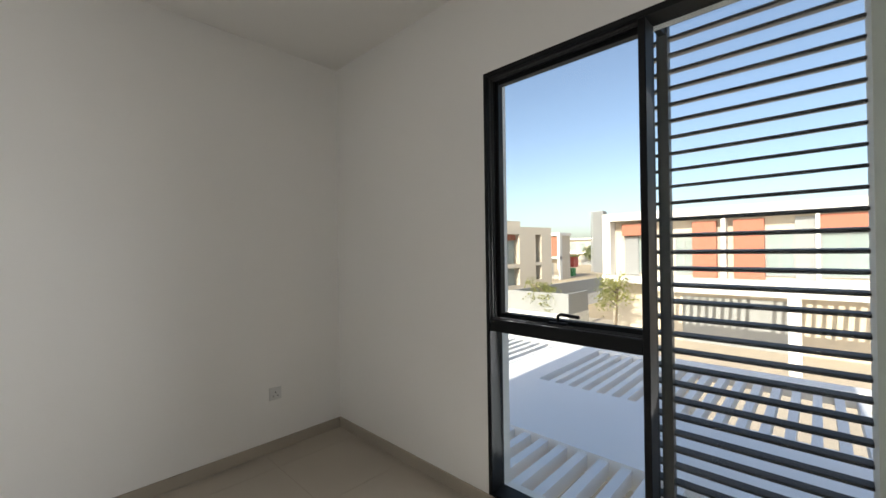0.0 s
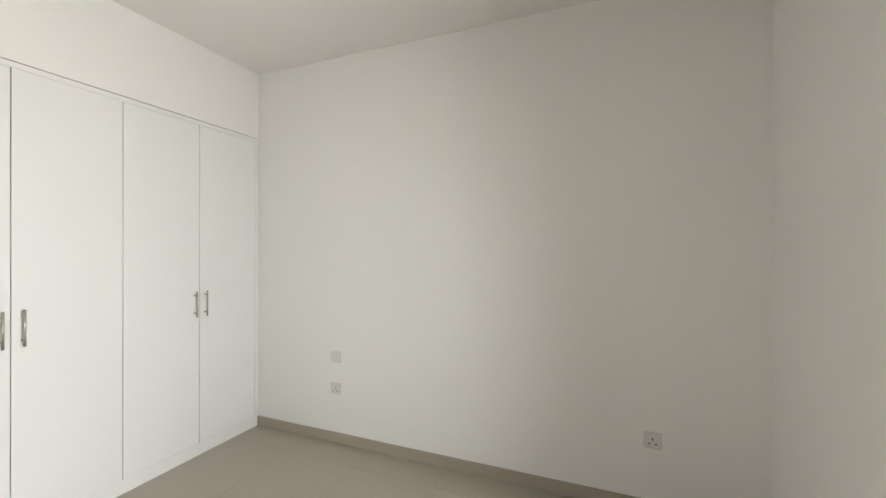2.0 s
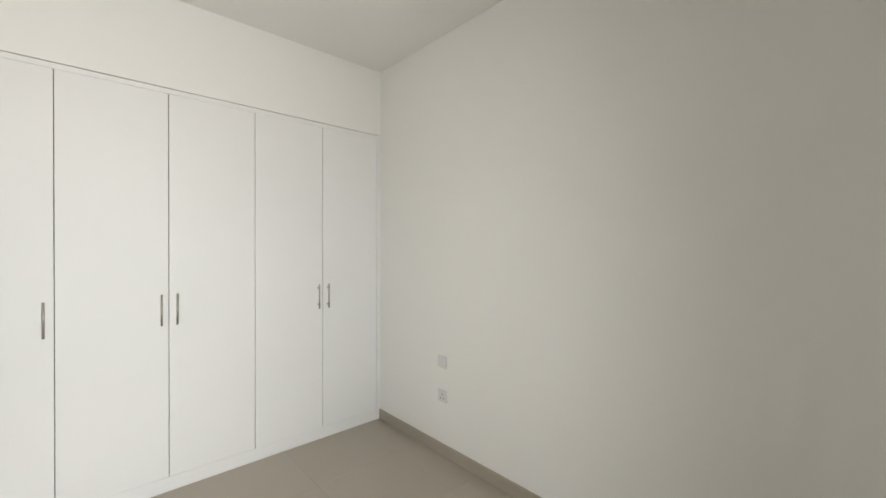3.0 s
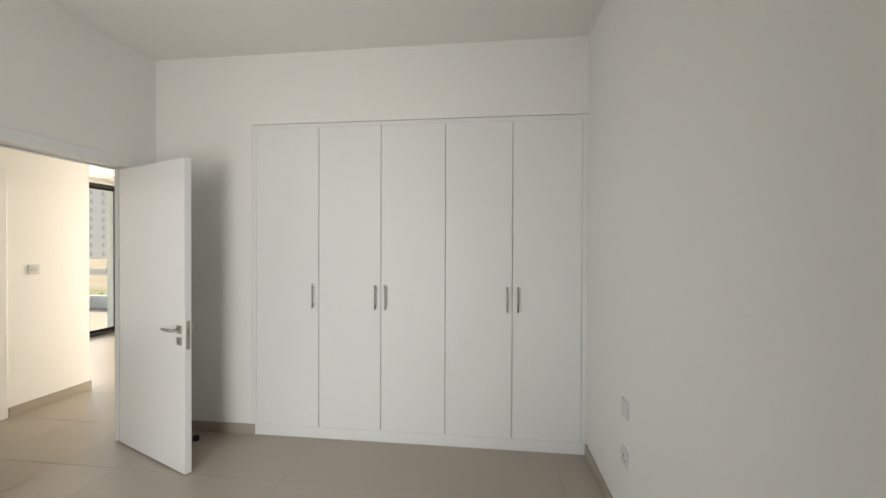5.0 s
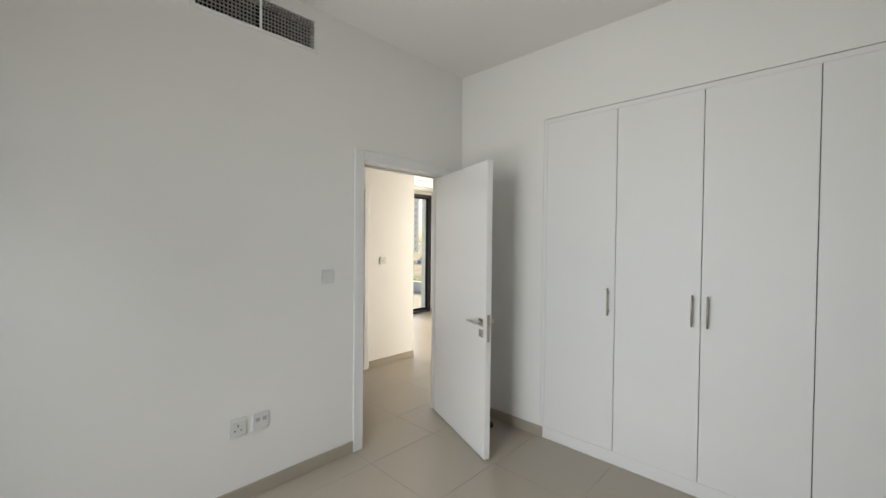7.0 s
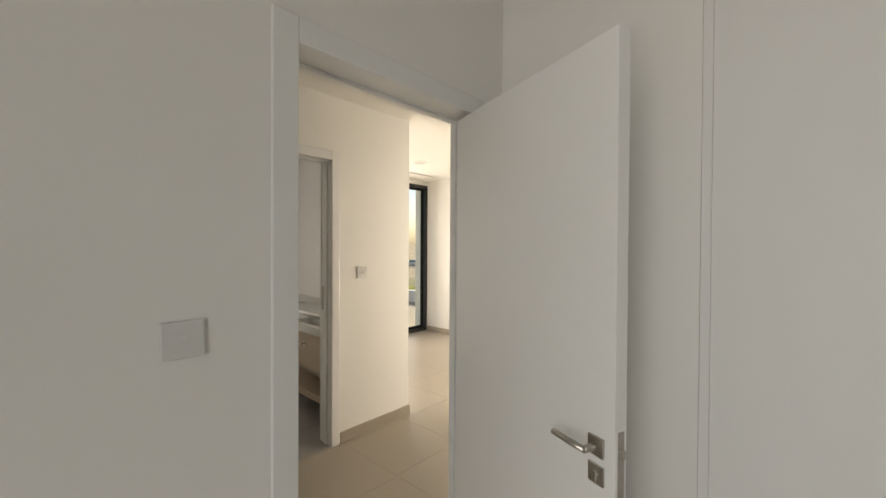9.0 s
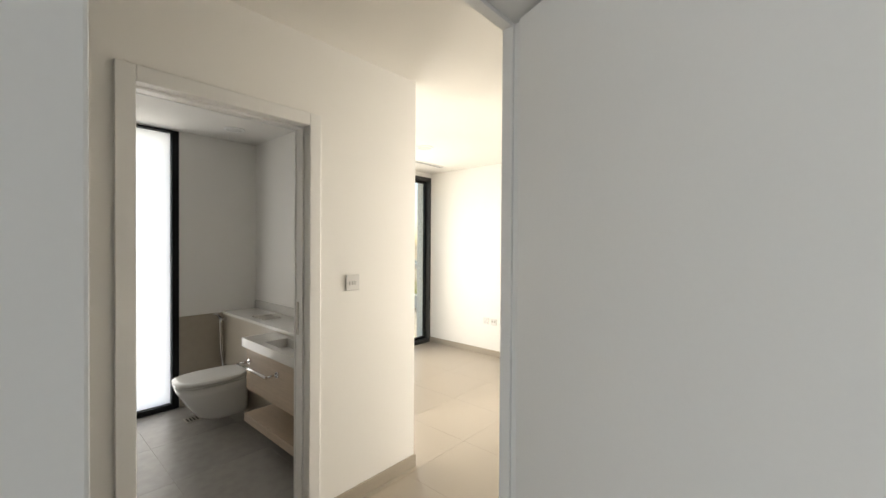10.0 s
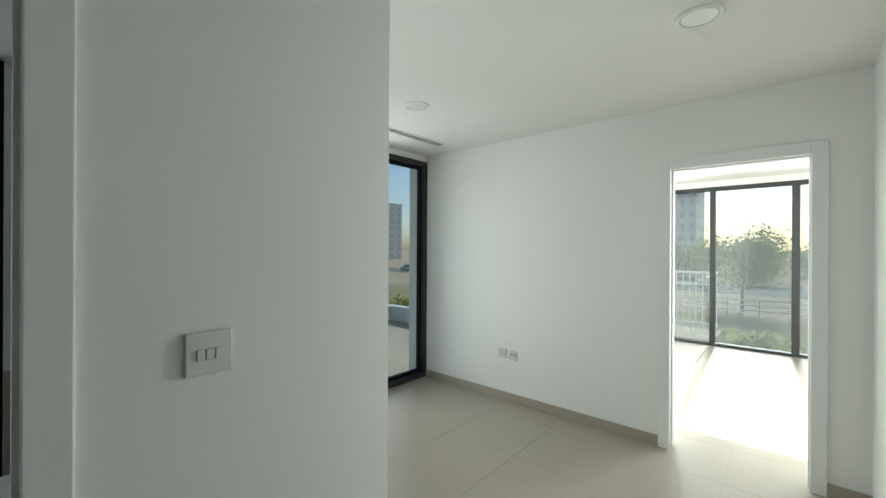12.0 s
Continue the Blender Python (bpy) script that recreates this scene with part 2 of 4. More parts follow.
def wall_y(name, y0, y1, x0, x1, z0, z1, holes=(), mat=None, label="white painted plaster wall"):
    bm, at = bmesh.new(), x0
    for a, b, c, d in holes:
        box(at, a, y0, y1, z0, z1, bm)
        if c > z0:
            box(a, b, y0, y1, z0, c, bm)
        if d < z1:
            box(a, b, y0, y1, d, z1, bm)
        at = b
    if at < x1:
        box(at, x1, y0, y1, z0, z1, bm)
    return solid(name, bm, mat or WALL, label, "wall", kind="structure")


# ---- shell of the flat ----
RX, RY, RH = 3.462, -3.612, 3.057      # guest bedroom
HH = 2.62                              # hall ceiling
BX = -1.463                            # wall with the bathroom door
FX = -3.75                             # facade with the living window
NY = 3.31                              # wall with the main bedroom's door
D_A, D_B, D_H = -1.10, -0.22, 2.12    # bedroom door opening
wall_x("wall_door", -0.13, 0.0, RY, 0.75, 0, RH, [(-2.17, -1.49, 2.785, 2.965), (D_A - 0.02, D_B + 0.02, 0, D_H + 0.02)])
wall_y("wall_wardrobe", 0.0, 0.12, 0.0, RX, 0, RH, [(0.852, RX, 0, 2.497)])
wall_y("wall_wardrobe_back", 0.62, 0.75, 0.0, RX, 0, RH)
wall_x("wall_plain", RX, RX + 0.2, RY, 0.75, 0, RH)
W_L, W_R, W_T = 0.10, 1.872, 2.515     # bedroom window opening
wall_y("wall_window", RY - 0.22, RY, -0.13, RX + 0.2, -0.02, RH, [(W_L, W_R, 0.06, W_T)])
wall_x("wall_window_fin", W_L, 0.335, RY - 0.46, RY - 0.221, -0.02, RH, mat=RENDERW, label="white rendered outer reveal of the window")
wall_x("wall_wardrobe_side", 0.84, 0.852, 0.12, 0.62, 0, RH)
wall_x("wall_bathroom_door", BX - 0.14, BX, -1.9, 0.727, 0, HH, [(-0.822, -0.038, 0, 2.17)])
wall_y("wall_bathroom_north", 0.63, 0.727, FX, BX - 0.14, 0, HH)
wall_y("wall_bathroom_south", -1.34, -1.2, FX, BX - 0.14, 0, HH)
wall_y("wall_hall_end", -2.04, -1.9, BX - 0.14, -0.13, 0, HH)
wall_x("wall_facade", FX - 0.3, FX, -1.34, NY + 0.14, 0, HH, [(-0.76, -0.06, 0.0, 2.54), (1.55, NY, 0.0, 2.555)])
wall_y("wall_main_bedroom", NY, NY + 0.14, FX, 1.6, 0, HH, [(-1.205, -0.375, 0, 2.16)])
wall_x("wall_hall_east", -0.13, 0.0, 0.75, NY, 0, HH)
wall_x("wall_main_west", FX - 0.14, FX, NY + 0.14, 7.42, 0, HH)
wall_x("wall_main_east", 1.6, 1.74, NY, 7.42, 0, HH)
wall_y("wall_main_window", 7.42, 7.7, FX - 0.14, 1.74, 0, HH, [(-3.4, 1.4, 0.0, 2.53)])
for nm, (a, b, c, d, e, f) in {
    "ceiling": (-0.13, RX + 0.2, RY - 0.34, 0.75, RH, RH + 0.25),
    "ceiling_hall": (BX - 0.14, -0.13, -2.04, NY, HH, HH + 0.25),
    "ceiling_living": (FX - 0.3, BX - 0.14, 0.70, NY, HH, HH + 0.25),
    "ceiling_bathroom": (FX, BX - 0.14, -1.2, 0.63, 2.545, HH + 0.2),
    "ceiling_main_bedroom": (FX - 0.14, 1.74, NY, 7.7, HH, HH + 0.25),
}.items():
    solid(nm, box(a, b, c, d, e, f), CEIL, "white painted plasterboard ceiling", "ceiling", kind="structure")


def casing(axis, face, out, a, b, h, w=0.075, floor=0.0, far=None):
    """A door lining with an architrave on each face. axis: the wall's normal; face, far: the wall's two faces."""
    bm = bmesh.new()

    def bar(p0, p1, q0, q1, z0, z1, bev):
        if axis == "x":
            box(min(p0, p1), max(p0, p1), q0, q1, z0, z1, bm, bev)
        else:
            box(q0, q1, min(p0, p1), max(p0, p1), z0, z1, bm, bev)
    for f, o in ((face, out), (far, -out)):
        bar(f, f + o * 0.016, a - w, a + 0.004, floor, h + w, 0.004)
        bar(f, f + o * 0.016, b - 0.004, b + w, floor, h + w, 0.004)
        bar(f, f + o * 0.016, a + 0.004, b - 0.004, h - 0.004, h + w, 0.004)
    bar(face - out * 0.001, far + out * 0.001, a - 0.018, a, floor, h, 0.001)
    bar(face - out * 0.001, far + out * 0.001, b, b + 0.018, floor, h, 0.001)
    bar(face - out * 0.001, far + out * 0.001, a, b, h, h + 0.018, 0.001)
    return bm


def door_stop(axis, p0, p1, a, b, h):
    bm = bmesh.new()
    for q0, q1, z0, z1 in ((a, a + 0.012, 0, h), (b - 0.012, b, 0, h), (a + 0.012, b - 0.012, h - 0.012, h)):
        if axis == "x":
            box(p0, p1, q0, q1, z0, z1, bm, 0.002)
        else:
            box(q0, q1, p0, p1, z0, z1, bm, 0.002)
    return bm


def hinge(x, y, z, parent, turn=0.0):
    bm = box(-0.002, 0.002, -0.03, 0.03, -0.05, 0.05)
    tube([(0.004, 0.03, -0.052), (0.004, 0.03, 0.052)], 0.006, 8, bm)
    bmesh.ops.transform(bm, matrix=pose(x, y, z, 0, 0, turn), verts=bm.verts)
    part("hinge", bm, STEEL, parent, "brushed steel hinge")


fr = thing("door_frame", "white lacquered door frame with flat architraves", "door frame", kind="structure")
part("architrave", casing("x", 0.0, 1, D_A, D_B, D_H, far=-0.13), TRIM, fr)
part("door_stop", door_stop("x", -0.145, -0.112, D_A, D_B, D_H), TRIM, fr)
fb = thing("bathroom_door_frame", "white lacquered door frame with flat architraves and steel hinges", "door frame", kind="structure")
part("architrave", casing("x", BX, 1, -0.80, -0.058, 2.15, 0.062, far=BX - 0.14), TRIM, fb)
part("door_stop", door_stop("x", BX - 0.085, BX - 0.05, -0.80, -0.058, 2.15), TRIM, fb)
fm = thing("main_door_frame", "white lacquered door frame standing open to a sunlit room", "door frame", kind="structure")
part("architrave", casing("y", NY, -1, -1.185, -0.395, 2.14, far=NY + 0.14), TRIM, fm)
part("door_stop", door_stop("y", NY + 0.05, NY + 0.085, -1.185, -0.395, 2.14), TRIM, fm)
for z in (0.25, 1.1, 1.95):
    hinge(-0.40, NY + 0.115, z, fm, 0)
    hinge(BX - 0.115, -0.798, z, fb, 90)
sp = box(BX - 0.105, BX - 0.125, -0.064, -0.059, 1.02, 1.20)
part("strike_plate", sp, STEEL, fb, "brushed steel strike plate")
sp = box(-0.02, -0.045, D_A, D_A + 0.004, 0.98, 1.16)
part("strike_plate", sp, STEEL, fr, "brushed steel strike plate")


def lever(parent, side, x, z, reach):
    """Lever handle with square roses on one side of a leaf (side is the face's y and outward sign)."""
    y, s = side
    bm = box(x - 0.027, x + 0.027, min(y, y + s * 0.008), max(y, y + s * 0.008), z - 0.027, z + 0.027, None, 0.002)
    tube([(x, y, z), (x, y + s * 0.05, z)], 0.010, 12, bm)
    tube([(x + 0.004 * (-1 if reach < 0 else 1) * -1, y + s * 0.05, z), (x + reach * 0.5, y + s * 0.052, z), (x + reach, y + s * 0.052, z)], 0.009, 12, bm)
    h = part("lever_handle", bm, STEEL, parent, "brushed steel lever on a square rose")
    bm = box(x - 0.027, x + 0.027, min(y, y + s * 0.007), max(y, y + s * 0.007), z - 0.105, z - 0.051, None, 0.002)
    part("lock_rose", bm, STEEL, parent, "square steel cylinder rose")
    bm = bmesh.new()
    box(x - 0.005, x + 0.005, min(y, y + s * 0.012), max(y, y + s * 0.012), z - 0.098, z - 0.066, bm, 0.002)
    part("cylinder", bm, CHROME, parent, "chrome lock cylinder")


def door_leaf(name, at, turn, width, height, label):
    d = thing(name, label, "door", at, turn, kind="structure")
    part("leaf", box(0, width, -0.044, 0, 0.008, height, None, 0.002), TRIM, d)
    zh = 0.965
    lever(d, (-0.044, -1), width - 0.06, zh, -0.12)
    lever(d, (0.0, 1), width - 0.06, zh, -0.12)
    part("latch_plate", box(width - 0.001, width + 0.002, -0.033, -0.011, zh - 0.13, zh + 0.06), STEEL, d, "steel latch plate in the door's edge")
    part("latch", box(width, width + 0.012, -0.029, -0.015, zh - 0.012, zh + 0.012, None, 0.002), STEEL, d)
    return d


door_leaf("door_1", (-0.060, -0.216, 0), -22.3, 0.902, 2.105, "white lacquered flush door standing open, with steel lever handles")
door_leaf("door_2", (BX - 0.145, -0.825, 0), 191.0, 0.72, 2.13, "white lacquered flush door standing open into the bathroom")
door_leaf("door_3", (-0.34, NY + 0.16, 0), 8.0, 0.78, 2.11, "white lacquered flush door folded back against the wall")


# skirting: (x0, x1, y0, y1) runs of beige tile
def skirting(name, x0, x1, y0, y1):
    solid(name, box(x0, x1, y0, y1, 0.0, 0.084, None, 0.002, 1), SKIRT, "beige porcelain skirting along the foot of the wall", "skirting", kind="structure")


sk = 0.012
for i, r in enumerate([
    (RX - sk, RX, RY, -0.0), (0.0, RX - sk, RY, RY + sk), (0, sk, RY + sk, D_A - 0.076), (0, sk, D_B + 0.076, 0), (sk, 0.875, -sk, 0),
    (BX, BX + sk, 0.018, 0.727 + sk), (BX - 0.14, BX, 0.727, 0.727 + sk), (BX, BX + sk, -1.9, -0.857), (FX, -1.262, NY - sk, NY), (-0.318, -0.13, NY - sk, NY),
    (-0.142, -0.13, D_B + 0.078, NY - sk), (-0.142, -0.13, -1.9, D_A - 0.078), (FX, BX - 0.14, 0.727, 0.727 + sk), (FX, -1.26, NY + 0.14, NY + 0.14 + sk), (-0.30, 1.6, NY + 0.14, NY + 0.14 + sk),
    (1.6 - sk, 1.6, NY + 0.16, 7.42), (FX, FX + sk, NY + 0.16, 7.42)]):
    skirting("baseboard", *r)

# ---- built-in wardrobe ----
wd = thing("wardrobe", "white laminate built-in wardrobe with five tall closed doors", "wardrobe")
SEAMS = (0.887, 1.411, 1.915, 2.418, 2.922, 3.425)
for a, b, c, d, nm in ((0.8532, 0.884, 0, 2.492, "side_filler"), (3.4255, RX - 0.001, 0, 2.492, "side_filler"), (0.884, 3.4255, 2.462, 2.492, "top_rail"), (0.884, 3.4255, 0, 0.088, "plinth")):
    part(nm, box(a, b, 0.001, 0.025, c, d), LAMINATE, wd)
# solid carcass; its colour carries the shade seen between the doors
part("carcass", box(0.856, RX - 0.002, 0.028, 0.60, 0.0, 2.484), GAPSHADE, wd, "carcass coloured dark for the shade in the door seams")
for i, (a, b) in enumerate(zip(SEAMS, SEAMS[1:])):
    dr = part("door", box(a + (0.002 if i else -0.0025), b - 0.002, 0.002, 0.022, 0.0885, 2.4615, None, 0.0015, 1), LAMINATE, wd)
    hx = b - 0.04 if i in (0, 1, 3) else a + 0.04
    bm = tube([(hx, -0.030, 1.035), (hx, -0.030, 1.225)], 0.006, 10)
    for z in (1.065, 1.195):
        tube([(hx, -0.030, z), (hx, 0.003, z)], 0.0045, 8, bm)
    part("handle", bm, STEEL, dr, "brushed steel bar handle")


# ---- wall plates ----
def plate(kind, m, w=0.092, h=0.092, group="wall plates"):
    """A plate in its own x (across), z (up); y points out of the wall."""
    label = {"socket": "white plastic wall socket with a rocker switch", "blank": "white plastic blank wall plate", "data": "white plastic data outlet with two ports",
             "switch": "white plastic switch with three rockers", "thermostat": "white plastic control plate with a small knob"}[kind]
    ob = tagged(new({"socket": "wall_socket", "blank": "wall_plate", "data": "data_outlet", "switch": "light_switch", "thermostat": "light_switch"}[kind]),
                label, "switch" if kind in ("switch", "thermostat") else "socket", group)
    ob.matrix_basis = m
    part("faceplate", box(-w / 2, w / 2, 0, 0.011, -h / 2, h / 2, None, 0.003), PLASTIC, ob)
    if kind == "socket":
        part("rocker", box(0.012, 0.030, 0.010, 0.0145, 0.012, 0.034, None, 0.002), PLASTIC, ob)
        for x, z, a, b in ((0, 0.008, 0.004, 0.007), (-0.017, -0.018, 0.006, 0.0035), (0.017, -0.018, 0.006, 0.0035)):
            part("pin_hole", box(x - a / 1.3, x + a / 1.3, 0.0095, 0.0114, z - b, z + b), DARK, ob, "dark pin hole")
    if kind == "data":
        for x in (-0.02, 0.02):
            part("port", box(x - 0.012, x + 0.012, 0.010, 0.0125, -0.002, 0.022, None, 0.001), GRILLE, ob, "grey port shutter")
    if kind == "switch":
        for x in (-0.018, 0.0, 0.018):
            bm = box(x - 0.0075, x + 0.0075, 0.010, 0.0155, -0.014, 0.010, None, 0.0015)
            bmesh.ops.rotate(bm, cent=(x, 0.011, -0.002), matrix=Matrix.Rotation(radians(-4), 3, "X"), verts=bm.verts)
            part("rocker", bm, PLASTIC, ob)
    if kind == "thermostat":
        part("rocker", box(-0.006, 0.009, 0.010, 0.014, 0.0, 0.014, None, 0.0015), PLASTIC, ob)
    return ob


plate("thermostat", pose(0, -1.39, 1.29, 0, 0, -90))
plate("socket", pose(0, -1.955, 0.445, 0, 0, -90), 0.095, 0.1)
plate("data", pose(0, -1.825, 0.445, 0, 0, -90), 0.095, 0.1)
plate("socket", pose(RX, -3.054, 0.434, 0, 0, 90))
plate("blank", pose(RX, -0.823, 0.681, 0, 0, 90))
plate("socket", pose(RX, -0.826, 0.433, 0, 0, 90))
plate("switch", pose(BX, 0.216, 1.297, 0, 0, -90))
plate("socket", pose(-2.68, NY, 0.47, 0, 0, 180))
plate("data", pose(-2.555, NY, 0.465, 0, 0, 180))

# ---- return-air grille over the bedroom door ----
gr = thing("air_grille", "pale metal return air grille with two dark meshed panels", "air vent")
bm = bmesh.new()
for a, b, c, d in ((-2.195, -1.465, 2.965, 2.985), (-2.195, -1.465, 2.765, 2.785), (-2.195, -2.17, 2.785, 2.965), (-1.49, -1.465, 2.785, 2.965), (-1.838, -1.822, 2.785, 2.965)):
    box(0.0, 0.007, a, b, c, d, bm, 0.002)
part("frame", bm, TRIM, gr)
part("backing", box(-0.12, -0.06, -2.168, -1.492, 2.787, 2.963), DARK, gr, "dark duct")
for a, b in ((-2.17, -1.838), (-1.822, -1.49)):
    n = 16
    for k in range(1, n):
        y = a + (b - a) * k / n
        part("bar", box(-0.022, -0.006, y - 0.0014, y + 0.0014, 2.785, 2.965), GRILLE, gr)
    for k in range(1, 8):
        z = 2.785 + 0.18 * k / 8
        part("bar", box(-0.006, 0.003, a, b, z - 0.0016, z + 0.0016), GRILLE, gr)


# ---- ceiling fittings ----
def downlight(x, y, z, r, label="white recessed downlight with an opal disc, switched off"):
    d = thing("downlight", label, "ceiling light", (x, y, z), group="downlights")
    part("ring", lathe([(r, 0.0), (r, -0.004), (r - 0.006, -0.008), (r - 0.016, -0.008), (r - 0.018, -0.003), (r - 0.018, 0.0)], 40), TRIM, d)
    part("diffuser", lathe([(r - 0.019, 0.0), (r - 0.019, -0.004), (r - 0.03, -0.006)], 40), OPAL, d)


downlight(-0.83, 2.08, HH, 0.10)
downlight(-2.66, 2.04, HH, 0.10)
downlight(-3.30, 0.25, 2.545, 0.085)
sm = thing("ceiling_speaker", "white round ceiling vent in the bathroom", "ceiling vent", (-2.76, 0.0, 2.545))
part("rim", lathe([(0.055, 0), (0.055, -0.006), (0.045, -0.012), (0.02, -0.016)], 28), TRIM, sm)
sd = thing("smoke_detector", "white round smoke detector on the bedroom ceiling", "smoke detector", (1.7, -0.85, RH))
part("base", lathe([(0.052, 0), (0.052, -0.014), (0.046, -0.02), (0.04, -0.022), (0.036, -0.036), (0.02, -0.042)], 28), PLASTIC, sd)
df = thing("slot_diffuser", "white linear slot air diffuser with two dark slots in the ceiling", "air vent")
bm = bmesh.new()
for a, b in ((-3.325, -3.300), (-3.272, -3.258), (-3.230, -3.205)):
    box(a, b, 1.5, 3.02, HH - 0.006, HH, bm)
box(-3.3, -3.23, 3.005, 3.02, HH - 0.006, HH, bm)
part("frame", bm, TRIM, df)
for a, b in ((-3.300, -3.272), (-3.258, -3.230)):
    part("slot", box(a, b, 1.5, 3.005, HH - 0.002, HH), DARK, df, "dark air slot")
hatch = thing("access_panel", "white flush access panel in the bathroom ceiling", "ceiling panel")
part("panel", box(-3.62, -3.22, -0.86, -0.46, 2.541, 2.545, None, 0.001), CEIL, hatch)

# ---- door stopper ----
ds = thing("door_stopper", "small black rubber door stopper on the floor", "door stop", (0.48, -0.155, 0.004))
part("bumper", lathe([(0.022, 0), (0.024, 0.01), (0.022, 0.03), (0.012, 0.036)], 20), RUBBER, ds)

# ---- bedroom window ----
win = thing("window_1", "black aluminium window with an upper opening sash over a fixed pane", "window", kind="structure")
YF0, YF1 = RY - 0.12, RY + 0.004
M0, M1 = 1.000, 1.030
bm = bmesh.new()
for a, b, c, d in ((W_L, W_L + 0.03, 0.06, W_T), (1.846, W_R, 0.06, W_T), (W_L + 0.03, 1.846, W_T - 0.03, W_T), (W_L + 0.03, 1.846, 0.06, 0.10), (M0, M1, 0.10, W_T - 0.03), (M1, 1.846, 1.03, 1.10)):
    box(a, b, YF0, YF1, c, d, bm, 0.003, 1)
part("window_frame", bm, BLACK, win)
bm = bmesh.new()
for a, b, c, d in ((1.818, 1.845, 1.102, 2.483), (M1 + 0.001, M1 + 0.012, 1.102, 2.483), (M1 + 0.012, 1.818, 2.455, 2.483), (M1 + 0.012, 1.818, 1.102, 1.128)):
    box(a, b, YF0 + 0.005, YF0 + 0.05, c, d, bm, 0.003, 1)
part("sash", bm, BLACK, win)
bm = bmesh.new()
for y in (YF0 + 0.07, YF0 + 0.095):
    box(1.838, 1.8458, y, y + 0.008, 1.102, 2.483, bm)
    box(M1 + 0.001, 1.838, y, y + 0.008, 2.476, 2.4835, bm)
    box(M1 + 0.001, 1.838, y, y + 0.008, 1.1005, 1.107, bm)
part("gasket", bm, RUBBER, win, "black rubber gasket")
for a, b, c, d, y in ((M1 + 0.012, 1.818, 1.128, 2.455, YF0 + 0.025), (M1, 1.846, 0.10, 1.03, YF0 + 0.02), (W_L + 0.03, M0, 0.10, W_T - 0.03, YF0 + 0.02)):
    pn = part("pane", box(a, b, y, y + 0.006, c, d), GLASS, win, "clear glass pane")
    pn.visible_shadow = False
bm = box(1.40, 1.50, RY - 0.065, RY - 0.035, 1.105, 1.119, None, 0.003)
tube([(1.45, RY - 0.05, 1.115), (1.45, RY - 0.05, 1.150), (1.43, RY - 0.045, 1.160), (1.33, RY - 0.035, 1.156)], 0.009, 10, bm)
part("window_handle", bm, BLACK, win, "black lever handle")

# louvred sun screen outside the fixed pane
sc = thing("louvre_screen", "dark aluminium louvre screen outside the window", "sun screen")
YL = RY - 0.39
part("post", box(1.005, 1.055, YL - 0.02, YL + 0.03, -0.02, 2.62, None, 0.002), LOUVRE, sc)
for z in (0.02, 2.55):
    part("bracket", box(1.015, 1.045, YL + 0.03, RY - 0.221, z, z + 0.04), LOUVRE, sc)
blade = None
z = 0.005
while z < 2.7:
    bm = box(0.336, 1.13, -0.024, 0.024, -0.008, 0.008, None, 0.003, 1)
    bmesh.ops.rotate(bm, cent=(0, 0, 0), matrix=Matrix.Rotation(radians(-8), 3, "X"), verts=bm.verts)
    if blade is None:
        blade = part("blade", bm, LOUVRE, sc)
        blade.location = (0, YL, z)
    else:
        bm.free()
        c = new("blade", blade.data)
        c.parent = sc
        c.location = (0, YL, z)
    z += 0.0815

# ---- bathroom ----
bw = thing("window_2", "tall frosted glass bathroom window in a black frame", "window", kind="structure")
bm = bmesh.new()
for a, b, c, d in ((-0.76, -0.695, 0, 2.54), (-0.115, -0.06, 0, 2.54), (-0.695, -0.115, 2.52, 2.54), (-0.695, -0.115, 0, 0.045)):
    box(FX - 0.12, FX + 0.004, a, b, c, d, bm, 0.003, 1)
part("window_frame", bm, BLACK, bw)
pn = part("pane", box(FX - 0.06, FX - 0.052, -0.695, -0.115, 0.045, 2.52), FROST, bw, "white frosted glass pane")

lg = thing("cistern_ledge", "beige tiled concealed cistern ledge with a pale stone top", "ledge", kind="structure")
part("ledge_body", box(FX + 0.012, BX - 0.14, 0.31, 0.63, 0, 0.825), WALLTILE, lg)
part("ledge_top", box(FX + 0.012, BX - 0.14, 0.30, 0.63, 0.826, 0.850, None, 0.002), QUARTZ, lg, "pale quartz top")
part("upstand", box(FX + 0.012, BX - 0.14, 0.618, 0.63, 0.851, 0.93), QUARTZ, lg, "pale quartz upstand")
fp = thing("flush_plate", "brushed steel dual flush plate lying on the ledge", "flush plate", (-3.1, 0.45, 0.850))
part("plate_body", box(-0.12, 0.12, -0.08, 0.08, 0, 0.012, None, 0.003), STEEL, fp)
part("button", box(-0.10, -0.01, -0.06, 0.06, 0.0125, 0.016, None, 0.001), STEEL, fp)
part("button", box(0.01, 0.10, -0.06, 0.06, 0.0125, 0.016, None, 0.001), STEEL, fp)


